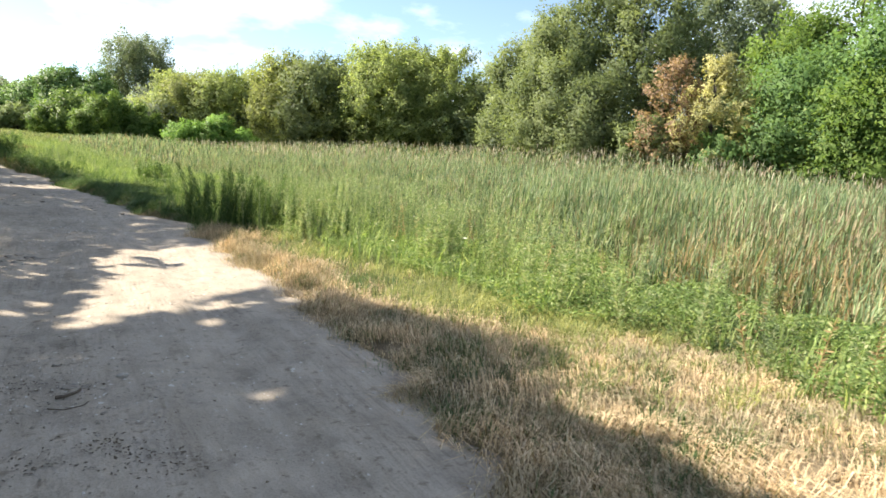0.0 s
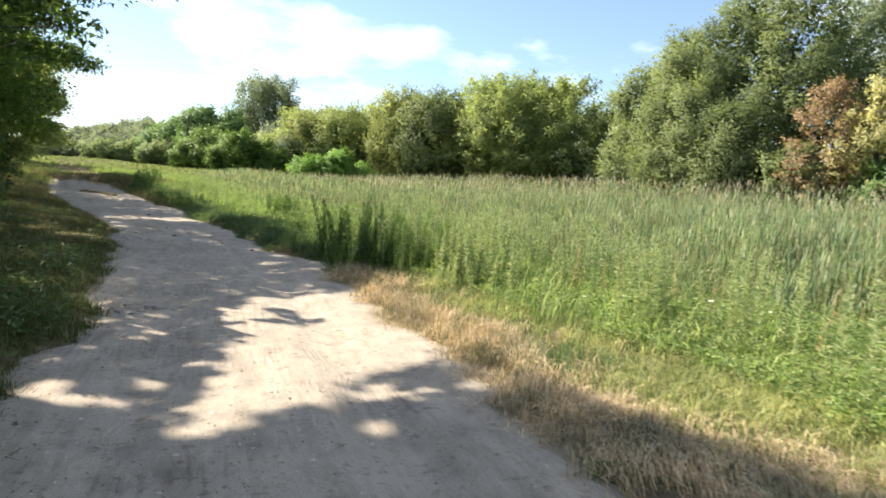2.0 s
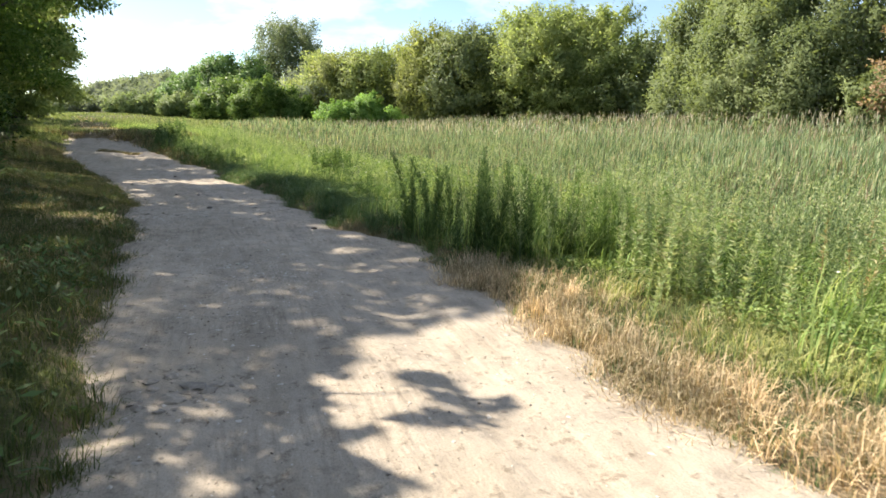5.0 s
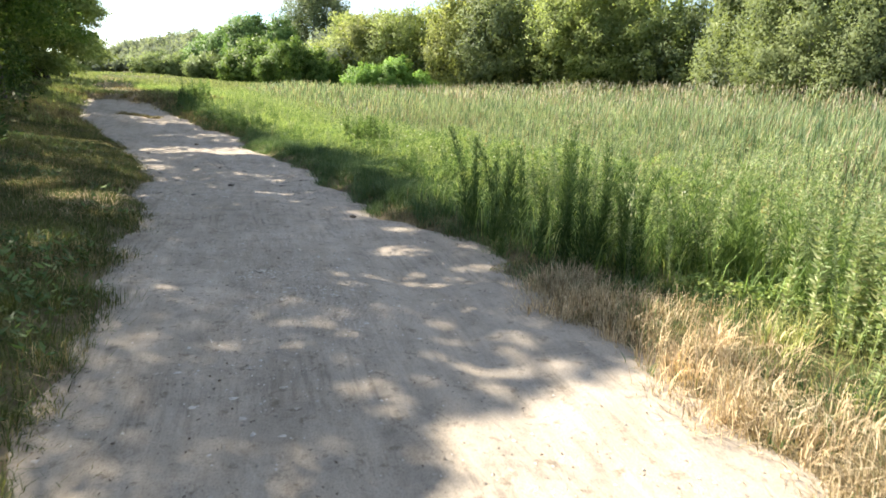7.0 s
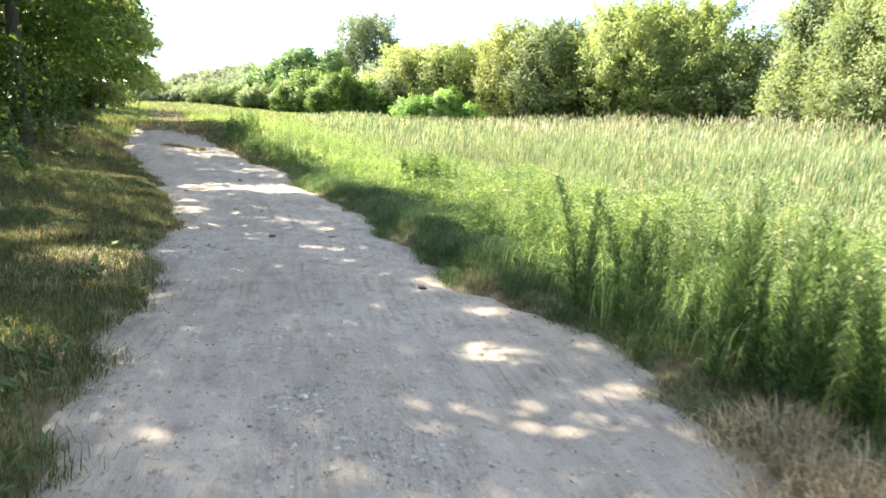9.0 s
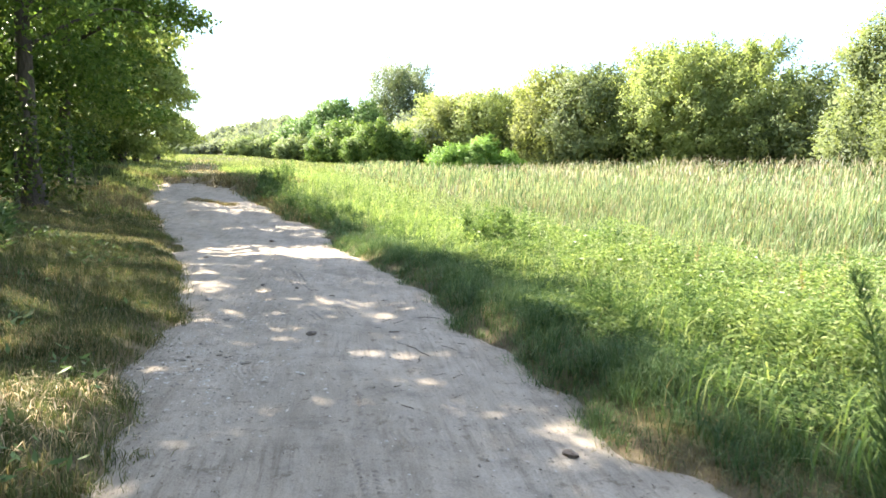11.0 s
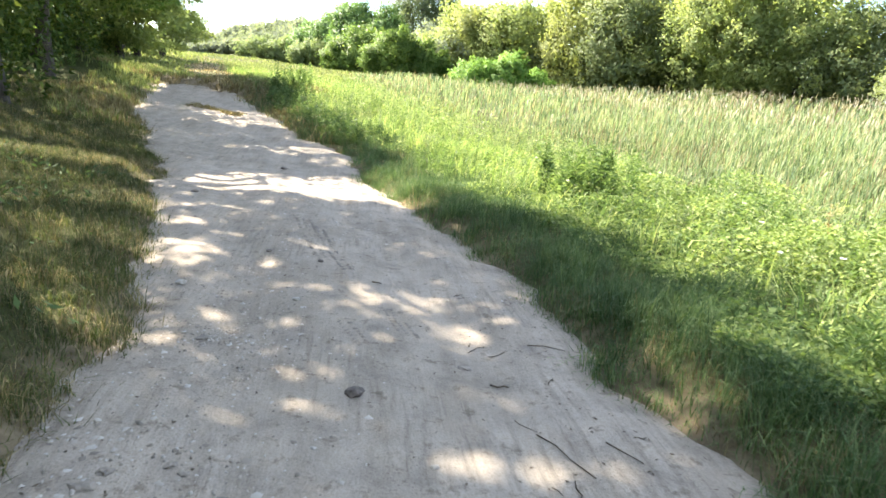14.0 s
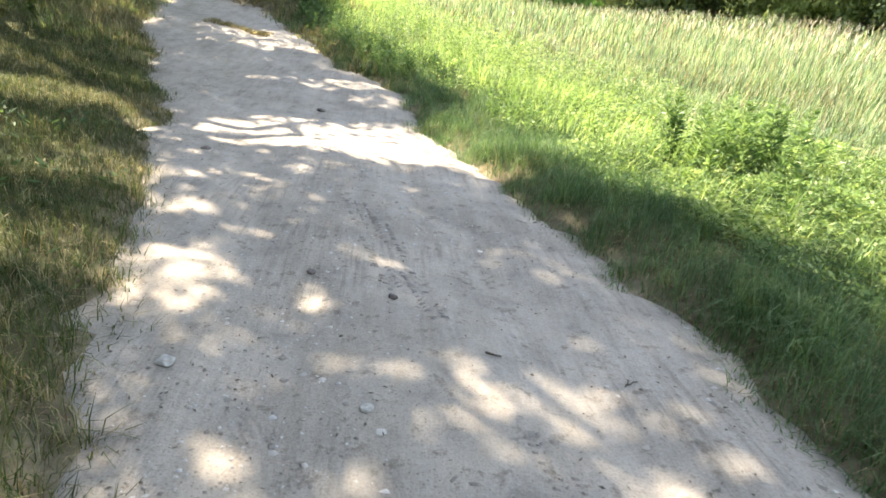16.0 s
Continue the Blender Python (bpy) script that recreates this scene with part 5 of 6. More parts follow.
# The row of robinias on the left bank. Crowns are carved so sunlight falls on the spots below, fitted to the camera's
# view.
SHADE_Y = np.array([-8, 1.5, 2.75, 3.1, 3.2, 3.8, 4.2, 4.6, 5.1, 5.45, 5.6, 6, 6.5, 7.1, 8.4, 9.2, 9.8, 10.05, 10.3, 11, 12, 14, 15, 15.6, 15.86, 16.6, 17.2, 18.4, 20, 20.7, 21.4, 22.0, 22.4, 23.0, 23.4, 24.2, 24.8, 25.3, 28, 32, 36, 42, 60])
SHADE_X = np.array([2.6, 2.7, 2.5, 2.6, 3.1, 3.4, 3.1, 2.85, 2.6, 2.5, -0.3, -0.2, 0.0, 0.12, 0.25, 0.2, 0.5, 1.0, 1.8, 2.5, 3.1, 2.6, 2.0, 1.7, 1.95, 2.45, 1.9, 2.8, 2.6, 1.9, 1.35, 0.9, 0.6, -0.4, -3.0, -3.0, -2.2, 0.2, 0.9, -0.2, -2.0, -4.0, -9.0])
# A tongue of shade across the near corner of the sunlit patch.
TONGUE_Y = [5.5, 5.9, 6.3, 6.6, 6.95, 7.4]
TONGUE_LEFT, TONGUE_RIGHT = [0.1, 0.5, 0.9, 1.1, 1.6, 2.05], [2.5, 2.5, 2.5, 2.48, 2.35, 2.1]
SPOTS = [
    (-0.76, 18.95, 0.16, 0.11), (-0.62, 19.4, 0.09, 0.1), (-0.42, 19.16, 0.28, 0.08), (0.06, 19.44, 0.14, 0.06), (0.56, 19.44, 0.1, 0.09), (0.31, 19.15, 0.12, 0.07), (-0.02, 18.59, 0.17, 0.21), (0.34, 18.79, 0.1, 0.09), (-0.49, 18.45, 0.07, 0.06),
    (-1.55, 18.8, 0.11, 0.09), (-1.36, 19.92, 0.13, 0.08), (-1.1, 18.66, 0.08, 0.07), (-1.13, 19.38, 0.13, 0.08), (-0.46, 19.78, 0.18, 0.07), (-0.03, 19.78, 0.12, 0.08), (0.51, 19.72, 0.13, 0.07),
    (-0.59, 18.78, 0.06, 0.07), (-0.13, 19.18, 0.18, 0.12), (-0.33, 20.67, 0.1, 0.1), (-2.16, 20.33, 0.3, 0.26), (-2.04, 19.89, 0.2, 0.16), (-1.86, 20.86, 0.13, 0.12),
    (-0.05, 19.02, 0.2, 0.09), (-1.03, 26.13, 0.37, 0.3), (-2.35, 21.26, 0.16, 0.12), (-0.71, 20.77, 0.08, 0.1),
    (-0.01, 17.17, 0.28, 0.07), (-0.86, 17.56, 0.08, 0.05), (0.0, 18.38, 0.08, 0.1), (0.44, 17.06, 0.1, 0.1), (0.25, 16.44, 0.11, 0.07), (-1.46, 16.54, 0.1, 0.1), (-1.69, 16.73, 0.12, 0.05),
    (0.39, 13.3, 0.12, 0.15), (1.1, 13.32, 0.25, 0.2), (1.31, 14.2, 0.16, 0.18), (1.12, 15.16, 0.35, 0.3), (0.45, 12.13, 0.09, 0.08), (1.04, 12.09, 0.14, 0.07), (1.28, 12.53, 0.1, 0.07),
    (1.63, 12.55, 0.18, 0.1), (0.06, 11.33, 0.1, 0.09), (0.24, 11.41, 0.06, 0.06), (0.92, 11.27, 0.1, 0.09), (1.18, 11.32, 0.1, 0.09), (1.71, 12.0, 0.06, 0.1), (1.6, 11.1, 0.12, 0.07), 
    (-0.9, 6.6, 0.16, 0.14), (-0.7, 6.35, 0.2, 0.1), (-0.35, 6.6, 0.1, 0.08), (0.97, 5.7, 0.1, 0.1), (1.17, 6.42, 0.1, 0.08), (0.98, 3.83, 0.14, 0.05), (-0.39, 6.34, 0.1, 0.08),
    (-1.6, 14.2, 0.25, 0.12), (-2.25, 15.75, 0.5, 0.3), (-2.0, 13.4, 0.3, 0.2), (-1.9, 27.0, 1.0, 0.3), (-3.0, 30.0, 1.2, 0.3), (1.85, 17.95, 0.75, 0.45), (2.3, 17.75, 0.6, 0.4), (2.0, 16.7, 0.3, 0.2), (1.35, 16.95, 0.2, 0.1), (1.65, 15.3, 0.5, 0.28),
    (-8.8, 35.2, 1.5, 0.7), (-7.6, 37.6, 1.4, 0.5), (-6.5, 41.0, 1.6, 1.2), (-8.0, 48.0, 1.4, 1.6), (-2.75, 20.1, 0.5, 0.35), (0.4, 23.9, 0.5, 0.8), (0.2, 25.3, 0.4, 0.4), (-7.2, 36.3, 1.2, 0.5), (-8.6, 34.6, 1.0, 0.4),
]


ISLANDS = [(0.76, 8.98, 0.14, 0.14), (0.95, 8.7, 0.17, 0.09), (0.66, 8.5, 0.22, 0.06)]
spot_rng = np.random.default_rng(11)
DAPPLES = [(spot_rng.uniform(-3.4, 1.9) - 0.12 * max(0, t - 18), t, spot_rng.uniform(0.03, 0.11), spot_rng.uniform(0.025, 0.065)) for t in spot_rng.uniform(9.5, 33, 800)] + [(spot_rng.uniform(-1.2, 0.0), t, spot_rng.uniform(0.04, 0.1), spot_rng.uniform(0.03, 0.06)) for t in spot_rng.uniform(4.5, 9.8, 55)] + [(spot_rng.uniform(0.2, 1.9), t, spot_rng.uniform(0.03, 0.08), spot_rng.uniform(0.03, 0.06)) for t in spot_rng.uniform(9.9, 12.5, 150)] + [(spot_rng.uniform(0.5, 2.2), t, spot_rng.uniform(0.05, 0.12), spot_rng.uniform(0.04, 0.08)) for t in spot_rng.uniform(5.9, 7.1, 34)] + [(spot_rng.uniform(0.3, 1.2), t, spot_rng.uniform(0.04, 0.07), spot_rng.uniform(0.03, 0.05)) for t in spot_rng.uniform(8.4, 9.2, 16)] + [(float(left_edge(t)) - spot_rng.uniform(0.0, 3.2), t, spot_rng.uniform(0.1, 0.4), spot_rng.uniform(0.07, 0.2)) for t in spot_rng.uniform(13, 34, 110)] + [(float(left_edge(t)) - spot_rng.uniform(0.2, 4.0), t, spot_rng.uniform(0.3, 0.8), spot_rng.uniform(0.15, 0.35)) for t in spot_rng.uniform(21, 36, 110)]
# Dapples are dropped from a strip beside the open patch, to fit its even shade.
DAPPLES = [d for d in DAPPLES if not (9.8 < d[1] < 10.9 and d[0] < -0.1)]


CELL, LIT_X, LIT_Y = 0.025, -17.0, -9.0


def light_plan():
    """A plan of the ground, true where the crowns are to be cut open, between and within them, to let sunlight through.
    """
    gx = np.arange(LIT_X, 6.0, CELL)
    gy = np.arange(LIT_Y, 60.0, CELL)
    X, Y = np.meshgrid(gx, gy, indexing="ij")
    rag = 0.25 * wobble(X, Y, 3.3, 1.0) + 0.2 * wobble(X, Y, 8.0, 2.0) + 0.2 * wobble(X, Y, 19.0, 3.0)
    # Leaf-sized flecks along the border of the shade.
    fleck = 0.55 * wobble(X, Y, 11.0, 5.0) + 0.5 * wobble(X, Y, 23.0, 7.0) + 0.25 * wobble(X, Y, 41.0, 2.0)
    inner = X - np.interp(gy, SHADE_Y, SHADE_X)[None, :] - 0.6 * rag
    tongue = np.minimum(X - np.interp(gy, TONGUE_Y, TONGUE_LEFT, 9.0, 9.0)[None, :], np.interp(gy, TONGUE_Y, TONGUE_RIGHT)[None, :] - X) + 0.5 * rag
    inner = np.minimum(inner, -tongue)
    lit = np.where(inner > 0, fleck > -0.55 - 4.0 * inner, fleck > 0.34 - 0.9 * np.maximum(inner, -0.9)) & (inner > -0.9)
    for spots, value in ((SPOTS, True), (ISLANDS, False), (DAPPLES, True)):
        for sx, sy, rx, ry in spots:
            a, b2 = int((sx - rx * 1.9 - 0.2 - LIT_X) / CELL), int((sx + rx * 1.9 + 0.2 - LIT_X) / CELL)
            c, d = int((sy - ry * 1.9 - 0.2 - LIT_Y) / CELL), int((sy + ry * 1.9 + 0.2 - LIT_Y) / CELL)
            a, c = max(a, 0), max(c, 0)
            w = rag[a:b2, c:d]
            hit = ((X[a:b2, c:d] - sx + w * min(0.4, rx * 1.2)) / (1.2 * rx)) ** 2 + ((Y[a:b2, c:d] - sy + w * min(0.3, ry * 1.5)) / (1.2 * ry)) ** 2 < 1 + 2.0 * w
            lit[a:b2, c:d] = np.where(hit, value, lit[a:b2, c:d])
    return lit


LIT = light_plan()


def in_crown(p):
    """Whether a leaf stays: its shade must fall outside the sunlit gaps."""
    h = np.maximum(p[:, 2], 0) / TO_SUN.z
    h = np.maximum(p[:, 2] - base_height(p[:, 0] - TO_SUN.x * h, p[:, 1] - TO_SUN.y * h), 0) / TO_SUN.z
    gx = ((p[:, 0] - TO_SUN.x * h - LIT_X) / CELL).astype(int)
    gy = ((p[:, 1] - TO_SUN.y * h - LIT_Y) / CELL).astype(int)
    far = (gx < 0) | (gy < 0) | (gy >= LIT.shape[1])
    lit = LIT[np.clip(gx, 0, LIT.shape[0] - 1), np.clip(gy, 0, LIT.shape[1] - 1)]
    # A random share of leaves is kept in the gaps beyond the open patch to dim the light there.
    chance = np.modf(np.abs(np.sin(p[:, 0] * 12.9898 + p[:, 1] * 78.233 + p[:, 2] * 37.719)) * 43758.5453)[0]
    north = gy * CELL + LIT_Y
    stay_share = np.where(np.abs(north - 23.7) < 1.0, 0.05, 0.18) * ((north > 11) & (north < 33)) * ((north > 16.8) | (gx * CELL + LIT_X > -1.7))
    return far | ~lit | (chance < stay_share)


ROBINIAS = [
    (-6.6, 2.0, 11.0, 3.8, 2.6, 26000, 1), (-5.4, 7.6, 10.5, 3.4, 2.4, 26000, 1), (-5.9, 11.2, 10.5, 3.6, 1.8, 30000, 2),
    (-6.0, 18.4, 11.0, 3.6, 2.4, 28000, 3), (-6.9, 23.0, 11.0, 3.8, 2.2, 30000, 3), (-7.6, 28.4, 10.5, 3.6, 1.6, 26000, 1),
    # Those at y 5.4, -0.5 and -6.5 stay unseen, added to shade the start.
    (-9.0, 34.0, 9.5, 3.4, 0.6, 22000, 1), (-10.6, 40.5, 8.4, 3.2, 0.2, 18000, 1), (-11.6, 47.5, 7.6, 3.0, 0.2, 16000, 1), (-13.4, 56.0, 8.0, 3.4, 0.2, 16000, 1), (-4.5, 5.4, 9.5, 3.4, 1.8, 26000, 1), (-4.2, -0.5, 12.0, 4.6, 3.0, 22000, 1), (-4.0, -6.5, 12.0, 4.6, 3.0, 16000, 1), (-14.8, 66.0, 9.2, 3.6, 0.2, 16000, 1),
]
for k, (px, py, height, radius, low, leaves, stems) in enumerate(ROBINIAS):
    # Boughs of trees 11 and 12 are out of view, added to block sky light.
    boughs = {5: [(2.9, 2.0, 4.9, 0.7), (2.2, 1.6, 5.2, 0.9), (1.4, 1.2, 5.2, 0.9)], 11: [(4.6, -1.0, 6.4, 1.5), (5.6, -3.0, 6.2, 1.5), (3.6, 1.0, 7.0, 1.5), (6.6, -1.5, 7.2, 1.4), (3.8, -3.4, 5.6, 1.4)], 12: [(4.4, 1.6, 6.2, 1.5), (5.8, 0.0, 6.6, 1.5), (4.0, -2.0, 6.4, 1.5)], 2: [(4.2, 0.1, 2.7, 0.5), (3.5, 0.4, 3.2, 0.7), (2.6, 0.4, 3.4, 0.8)], 3: [(4.7, -3.1, 4.6, 0.7), (4.0, -2.5, 5.0, 0.9), (3.2, -2.0, 4.6, 0.9), (2.4, -1.6, 4.0, 0.9)]}.get(k, ())
    # Leaf colours differ by tree: brighter ones stand in for light through the crowns.
    tree("robinia", px, py, height * (1.14 if k in (3, 4, 5) else 1.06), radius * (1.12 if k in (3, 4, 5) else 1), low, int(leaves * (3.2 if k in (2, 3, 4) else 2.0)), 0.19 if k in (7, 8, 9, 13) else 0.095 if k in (2, 3, 4) else 0.13, LEAF_BOX if k in (7, 8, 9, 13) else LEAF_MID if k in (0, 1, 2, 5, 6, 10) else LEAF_ROBINIA, "dark-barked roadside tree with small leaflets, seen against the light; some unseen, added for shade" if k not in (7, 8, 9, 13) else "yellow-green tree at the end of the row, sunlight put into its leaf colour", "tree", 300 + k, 46, 0.28, stems, 1.0, BARK, in_crown, boughs, "row of trees on the bank", 0.3, 12, k in (6, 7, 8, 9, 13), tier=0.42)
# Thicket behind the row closes the view under the crowns.
for k in range(11):
    py = 6 + 5.2 * k
    px = -10.2 - 0.20 * max(0, py - 22) + (k % 3) * 0.6
    tree("thicket_bush", px, py, 6.8 + (k % 4) * 0.7, 3.2, 0.1, 9000, 0.22, LEAF_THICKET, "dense dark green bush behind the roadside trees", "bush", 400 + k, 50, 0.28, 1, 1.0, BARK, in_crown, (), "thicket behind the trees", 0.4, 5, True)
for k in range(9):
    py = 10 + 5.6 * k
    tree("thicket_tree", -15.5 - 0.2 * max(0, py - 22) - (k % 2), py, 9.5 + (k % 3), 4.0, 0.1, 9000, 0.3, LEAF_THICKET, "tall dark green tree behind the thicket", "tree", 460 + k, 60, 0.26, 1, 1.0, BARK, in_crown, (), "trees behind the thicket", 0.4, 5, True)
# Bushes along the foot of the bank, with boughs down to the grass.
for k in range(15):
    py = 7.5 + 3.3 * k
    px = max(float(left_edge(py)) - 3.5, -8.6 - 0.2 * (py - 33)) - 0.4 * (k % 3) - 1.3 * float(smooth(29, 34, py))
    far = float(max(smooth(24, 32, py), smooth(13, 10, py)))
    tree("bank_bush", px, py, 1.3 + 0.3 * (k % 4) + 1.6 * far + 0.9 * float(smooth(15, 17, py) * smooth(27, 24, py)), 1.3 + 0.4 * far, 0.03, int(5200 + 2800 * far), 0.12, LEAF_THICKET if k % 3 else LEAF_ROBINIA, "dark green bush at the foot of the roadside trees", "bush", 430 + k, 40, 0.3, 1, 1.0, BARK, in_crown if k < 9 else None, (), "bushes along the bank", 0.35, 5, True)

# ---- stones and sticks on the track ----
def stone(name, x, y, size, mat, label, seed, flat=0.55, facets=2, rough=0.45):
    r = random.Random(seed)
    bm = bmesh.new()
    bmesh.ops.create_icosphere(bm, subdivisions=facets, radius=size / 2)
    k = r.uniform(0, 50)
    for v in bm.verts:
        v.co *= 1 + rough * noise.noise(v.co * (2.2 / size) + Vector((k, k, k))) + 0.5 * rough * noise.noise(v.co * (6.0 / size) + Vector((k, 0, k)))
        v.co.z *= flat
        v.co.x *= r.uniform(0.99, 1.01) * 1.15
    me = bpy.data.meshes.new(name)
    bm.to_mesh(me)
    bm.free()
    me.materials.append(mat)
    ob = new(name, me)
    ob.matrix_basis = pose(x, y, float(road_height(np.array(x), np.array(y))) + size * flat * (0.22 if rough < 0.8 else 0.08), 0, 0, r.uniform(0, 360))
    return tagged(ob, label, "stone", "stones on the track")


def stick(name, points, radius, mat, label):
    bm = bmesh.new()
    pts = [Vector((px, py, float(road_height(np.array(px), np.array(py))) + radius * 0.8 + dz)) for px, py, dz in points]
    tube(bm, pts, [radius * (1 - 0.6 * k / len(pts)) for k in range(len(pts))], 6)
    me = bpy.data.meshes.new(name)
    bm.to_mesh(me)
    bm.free()
    me.materials.append(mat)
    return tagged(new(name, me), label, "stick", "sticks on the track")


def gravel():
    """Loose grit on the track, far too many grains to count."""
    global rng
    rng = np.random.default_rng(21)
    gy = rng.uniform(2.0, 33, 12000)
    gx = left_edge(gy) + (right_edge(gy) - left_edge(gy)) * np.clip(rng.normal(0.48, 0.3, len(gy)), 0.02, 0.98)
    patchy = rng.random(len(gx)) < np.clip(0.25 + 0.9 * wobble(gx, gy, 1.3, 5.0), 0.05, 1)
    gx, gy = gx[patchy], gy[patchy]
    for cx, cy, rx, ry, count in ((-1.75, 16.9, 0.35, 0.3, 420), (-1.25, 16.3, 0.3, 0.5, 260), (-1.5, 19.3, 0.22, 0.8, 420), (-1.35, 18.3, 0.25, 0.3, 260), (-0.3, 10.8, 0.25, 0.5, 240), (0.15, 12.9, 0.35, 0.3, 200), (-0.4, 8.4, 0.4, 0.8, 320), (-0.1, 4.4, 0.5, 0.6, 420), (-0.6, 13.6, 0.4, 1.0, 260), (0.1, 12.1, 0.28, 0.2, 420), (-0.21, 12.64, 0.15, 0.1, 160), (0.3, 11.5, 0.2, 0.3, 300), (-1.45, 18.35, 0.12, 0.08, 140)):
        gx = np.concatenate([gx, rng.normal(cx, rx, count)])
        gy = np.concatenate([gy, rng.normal(cy, ry, count)])
    n = len(gx)
    size = rng.uniform(0.004, 0.010, n) * (1 + (rng.random(n) < 0.1)) * (1 + 1.3 * (rng.random(n) < 0.14) * (np.hypot(gx + 1.55, gy - 16.7) < 0.9))
    corners = np.array([[1, 0, 0], [0.3, 0.95, 0.1], [-0.8, 0.6, 0], [-0.9, -0.5, 0.1], [0.4, -0.9, 0], [0, 0.05, 0.8]])
    turn = rng.uniform(0, 2 * np.pi, n)
    c = corners[None] * rng.uniform(0.4, 1.6, (n, 6, 3)) * size[:, None, None]
    vx = c[..., 0] * np.cos(turn)[:, None] - c[..., 1] * np.sin(turn)[:, None] + gx[:, None]
    vy = c[..., 0] * np.sin(turn)[:, None] + c[..., 1] * np.cos(turn)[:, None] + gy[:, None]
    vz = c[..., 2] * np.where(size > 0.016, 0.4, 1.0)[:, None] + road_height(gx, gy)[:, None] + 0.001
    i = np.arange(n)[:, None] * 6
    faces = np.concatenate([i + np.array([[a, (a + 1) % 5, 5]]) for a in range(5)])
    m, nt, p = material("grit")
    g = nt.nodes.new("ShaderNodeNewGeometry")
    r = ramp_node(nt, [(0.0, (0.17, 0.145, 0.12)), (0.35, (0.3, 0.26, 0.21)), (0.9, (0.47, 0.43, 0.38))])
    nt.links.new(g.outputs["Random Per Island"], r.inputs["Fac"])
    nt.links.new(r.outputs["Color"], p.inputs["Base Color"])
    p.inputs["Roughness"].default_value = 0.9
    tagged(mesh_object("grit", np.stack([vx, vy, vz], -1), [faces], m), "loose grit and small stones scattered on the sandy track", "gravel", kind="stuff")


gravel()
rng = np.random.default_rng(33)
y = np.concatenate([rng.uniform(2.0, 5.5, 500), rng.uniform(5, 30, 900)])
x = left_edge(y) + np.abs(rng.normal(0, 0.45, len(y))) * (1 + 1.2 * (y < 5.5)) + 0.05
heap = np.array([(-0.02, 4.2), (0.22, 3.14), (-0.23, 3.24), (0.41, 2.97), (-0.28, 4.39), (0.1, 3.3)])[rng.integers(0, 6, 420)] + rng.normal(0, 0.09, (420, 2))
side = rng.uniform(12, 22, 420)
over = rng.uniform(8, 24, 700)
x = np.concatenate([x, heap[:, 0], right_edge(side) - np.abs(rng.normal(0, 0.5, 420)) - 0.05, left_edge(over) + (right_edge(over) - left_edge(over)) * rng.uniform(0.1, 0.9, 700)])
y = np.concatenate([y, heap[:, 1], side, over])
v = leaf_array(np.stack([x, y, road_height(x, y) + 0.004], 1), np.stack([np.cos(y * 977), np.sin(y * 977), 0.15 + 0 * y], 1), rng.uniform(0.012, 0.03, len(y)), rng.uniform(0.006, 0.014, len(y)), True)
tagged(mesh_object("dead_leaves", v, [leaf_faces(len(v))], STICK), "dark dead leaves and crumbs of bark along the sides of the track", "leaves", kind="stuff")
DARK_TEXT, PALE_TEXT = "dark brown stone lying on the sandy track", "pale flat stone half sunk in the sandy track"
for k, (px, py, size, mat) in enumerate([(-0.65, 17.7, 0.08, STONE_DARK), (0.87, 15.05, 0.08, STONE_DARK), (-0.66, 16.49, 0.04, STONE_PALE), (-1.87, 19.31, 0.07, STONE_PALE), (-1.39, 20.31, 0.05, STONE_DARK), (-2.59, 22.85, 0.08, STONE_DARK), (0.25, 4.32, 0.06, STONE_PALE), (-0.94, 20.05, 0.05, STONE_DARK), (-1.79, 25.3, 0.10, STONE_DARK), (-0.22, 12.64, 0.05, STONE_PALE), (0.12, 13.32, 0.04, STONE_PALE), (-0.32, 17.1, 0.035, STONE_PALE), (-1.05, 19.05, 0.05, STONE_PALE)]):
    stone("stone", px, py, size, mat, DARK_TEXT if mat is STONE_DARK else PALE_TEXT, 600 + k)
for k in range(46):
    cx, cy, sx, sy = [(-0.55, 9.25, 0.22, 0.22), (-0.1, 4.3, 0.3, 0.35), (-1.6, 16.8, 0.3, 0.25), (-1.3, 18.6, 0.25, 0.5)][k % 4]
    stone("clod", rnd.gauss(cx, sx), rnd.gauss(cy, sy), rnd.uniform(0.02, 0.075 if k % 4 in (0, 2) else 0.04), CLOD, "dry grey-brown clod of earth on the track", 800 + k, 0.35, 2, 0.9)
for k, (px, py, size) in enumerate([(-0.46, 9.21, 0.15), (-0.6, 9.1, 0.12), (-0.62, 9.42, 0.1), (-0.36, 9.3, 0.09), (-0.7, 9.25, 0.08), (-0.02, 4.25, 0.08), (0.05, 4.2, 0.05), (-1.5, 18.33, 0.09), (-0.02, 18.11, 0.07)]):
    stone("clod", px, py, size, CLOD, "low flat clod of dried earth on the track", 860 + k, 0.28, 2, 0.8)
for k in range(70):
    py = rnd.uniform(2.5, 30)
    px = rnd.uniform(float(left_edge(py)) + 0.2, float(right_edge(py)) - 0.2)
    pale = rnd.random() < 0.7
    stone("pebble", px, py, rnd.uniform(0.01, 0.028), STONE_PALE if pale else STONE_DARK, "small pale pebble on the track" if pale else "small dark pebble on the track", 700 + k, 0.42, 1)
stick("stick", [(-0.1, 4.10, 0.0), (-0.06, 4.06, 0.01), (0.0, 4.09, 0.012), (0.02, 4.15, 0.0)], 0.012, STICK, "short crooked dark stick on the track")
stick("stick", [(0.08, 17.9, 0.0), (0.11, 17.86, 0.006), (0.15, 17.88, 0.0), (0.17, 17.86, 0.0)], 0.006, STICK, "short dark twig on the track")
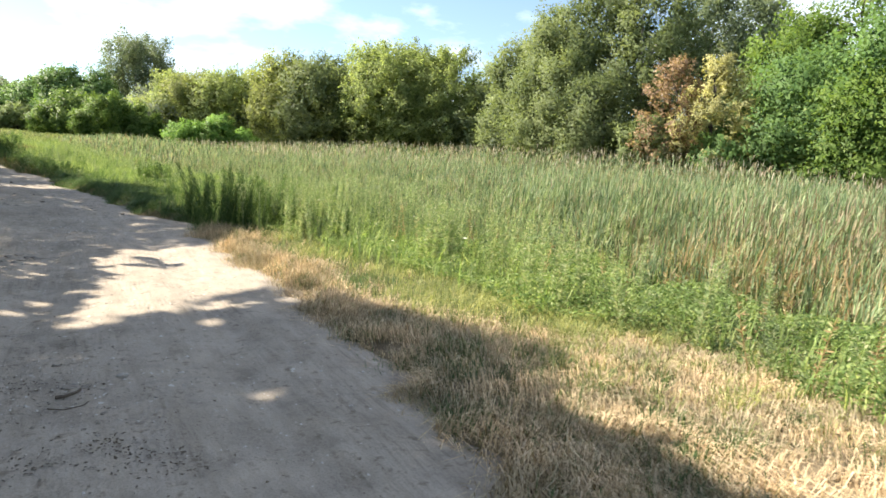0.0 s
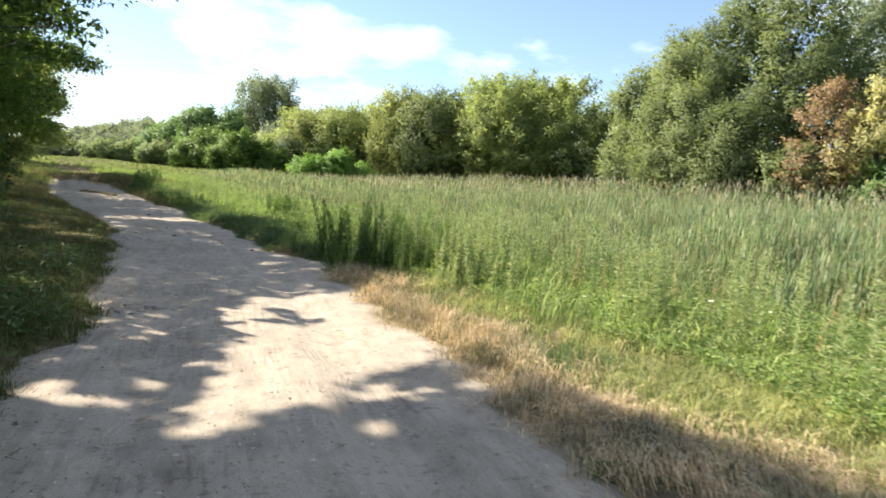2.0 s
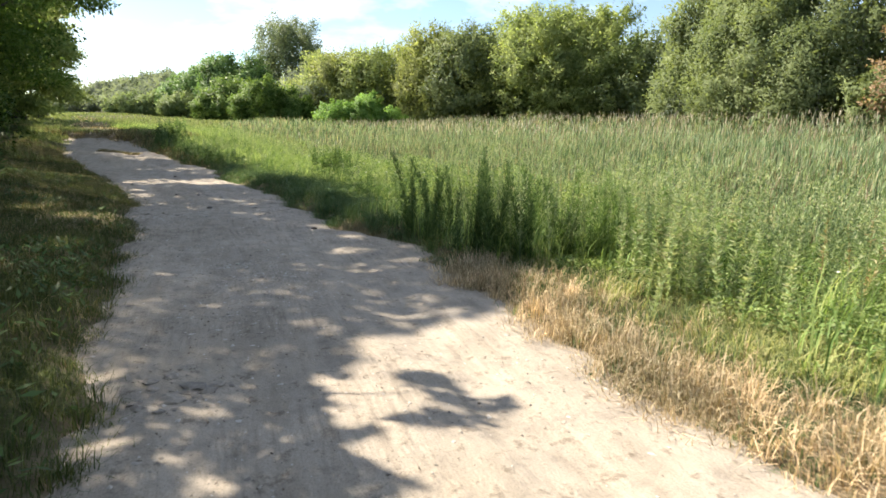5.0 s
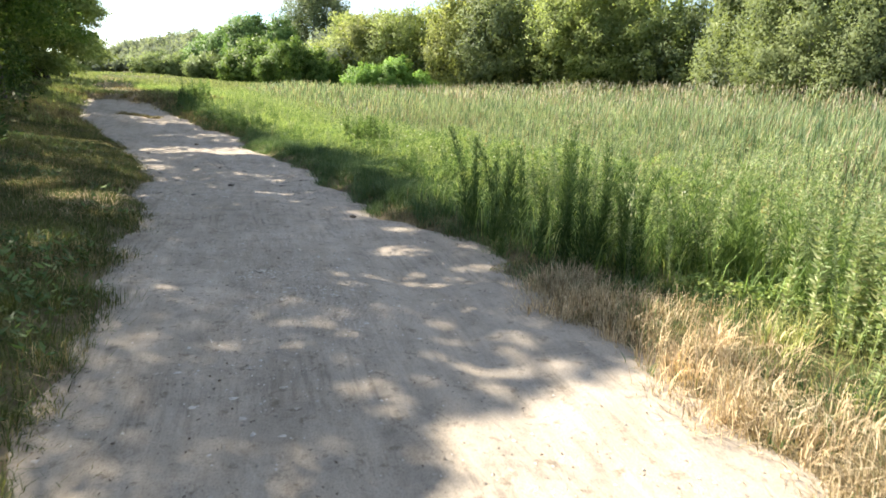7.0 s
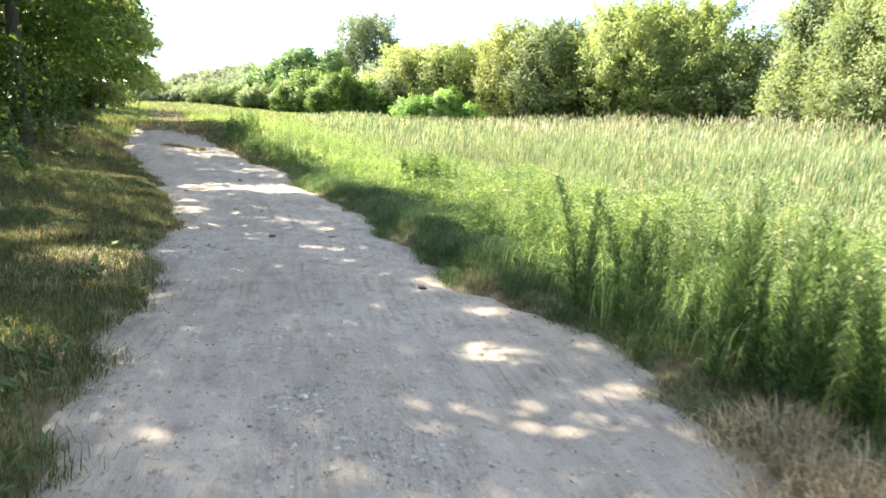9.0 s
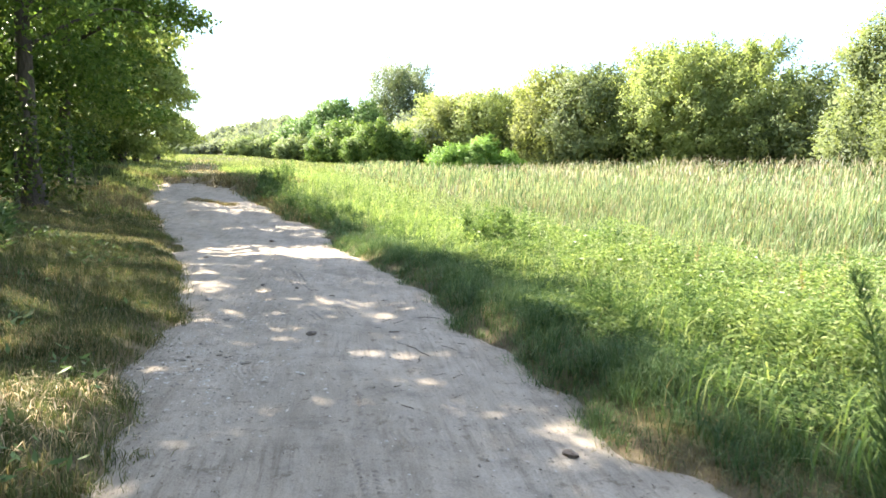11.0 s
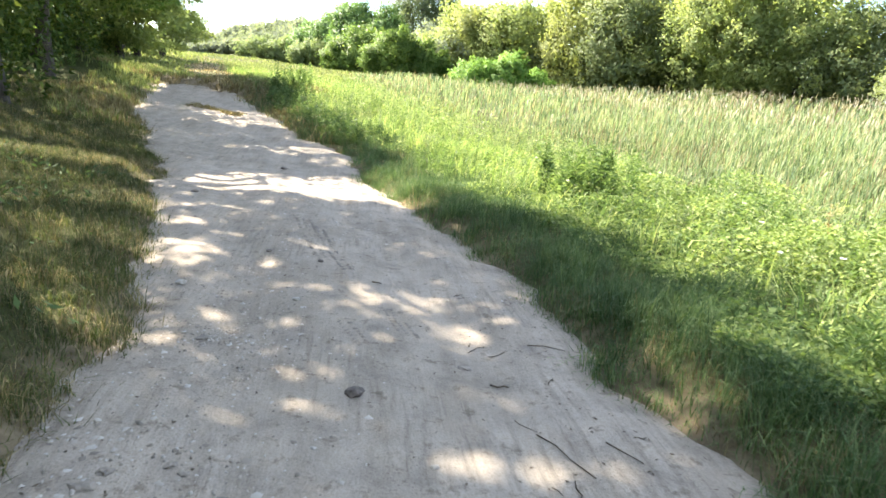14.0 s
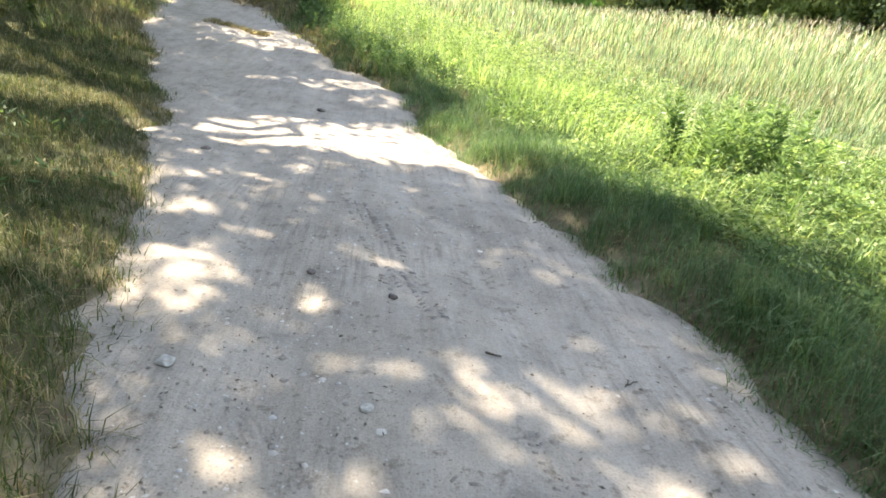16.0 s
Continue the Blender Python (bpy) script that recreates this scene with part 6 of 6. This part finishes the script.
stick("stick", [(-0.52, 19.52, 0.0), (-0.48, 19.49, 0.006), (-0.45, 19.5, 0.0)], 0.006, STICK, "short dark twig on the track")
for k in range(14):
    px, py, a = rnd.uniform(0.1, 0.95) - 0.25 * (k % 3), rnd.uniform(15.6, 19.5), rnd.uniform(0, 6.28)
    L = rnd.uniform(0.03, 0.075)
    stick("twig", [(px + L * f * math.cos(a + rnd.uniform(-0.5, 0.5)), py + L * f * math.sin(a + rnd.uniform(-0.5, 0.5)), 0.004 * (f == 0.5)) for f in (-1, -0.3, 0.5, 1)], rnd.uniform(0.002, 0.004), STICK, "thin crooked dark twig on the track")
for points in ([(0.2, 17.4, 0.0), (0.26, 17.3, 0.006), (0.3, 17.2, 0.004), (0.36, 17.05, 0.0)], [(0.5, 17.3, 0.0), (0.54, 17.2, 0.008), (0.6, 17.12, 0.0)], [(0.42, 18.42, 0.0), (0.52, 18.4, 0.005), (0.64, 18.34, 0.0)], [(-0.14, 3.95, 0.0), (-0.06, 3.86, 0.006), (0.03, 3.88, 0.006), (0.06, 3.96, 0.0)]):
    stick("twig", points, 0.0036, STICK, "long thin dark twig lying on the track")


def tyre_print(start, end, rows, width):
    """The print of a tyre in the sand: rows of short pressed-up bars along a line."""
    global rng
    rng = np.random.default_rng(int(abs(start[0]) * 1000))
    a, b2 = np.array(start), np.array(end)
    long = np.hypot(*(b2 - a))
    way = (b2 - a) / long
    across = np.array([way[1], -way[0]])
    n = int(long / 0.045)
    along, row = np.meshgrid(np.arange(n) * 0.045, np.arange(rows), indexing="ij")
    along, row = along.ravel() + rng.normal(0, 0.004, n * rows), row.ravel()
    keep = rng.random(len(row)) < 0.45 + 0.4 * np.sin(along * 5.0 + row)
    along, row = along[keep], row[keep]
    off = (row - (rows - 1) / 2) * width / rows + 0.03 * np.sin(along * 1.7)
    c = a + along[:, None] * way + off[:, None] * across
    slant = across + way * np.where(row % 2, 0.5, -0.5)[:, None]
    slant /= np.linalg.norm(slant, axis=1)[:, None]
    half, thick = (width / rows * 0.36) * rng.uniform(0.6, 1.1, len(c)), 0.011
    corner = [(-1, -1, 0), (1, -1, 0), (1, 1, 0), (-1, 1, 0), (-0.7, 0, 1), (0.7, 0, 1)]
    v = []
    for u, w, h in corner:
        q = c + slant * (half * u)[:, None] + way * thick * w
        v.append(np.stack([q[:, 0], q[:, 1], road_height(q[:, 0], q[:, 1]) - 0.003 + 0.013 * h * rng.uniform(0.6, 1.1, len(c))], 1))
    i = np.arange(len(c))[:, None] * 6
    quads = np.concatenate([i + np.array([[0, 1, 5, 4]]), i + np.array([[2, 3, 4, 5]])])
    tris = np.concatenate([i + np.array([[1, 2, 5]]), i + np.array([[3, 0, 4]])])
    tagged(mesh_object("tyre_print", np.stack(v, 1), [quads, tris], CLOD), "bars of a tyre print pressed up in the sand of the track", "tyre print", kind="stuff")


tyre_print((-1.2, 21.65), (-0.86, 20.1), 3, 0.2)
tyre_print((-1.02, 21.3), (-0.68, 19.8), 2, 0.12)
tyre_print((-0.4, 18.95), (-0.27, 18.4), 3, 0.14)
tyre_print((-0.72, 18.7), (-0.55, 18.3), 2, 0.12)
tyre_print((-0.3, 16.2), (-0.2, 14.6), 2, 0.14)
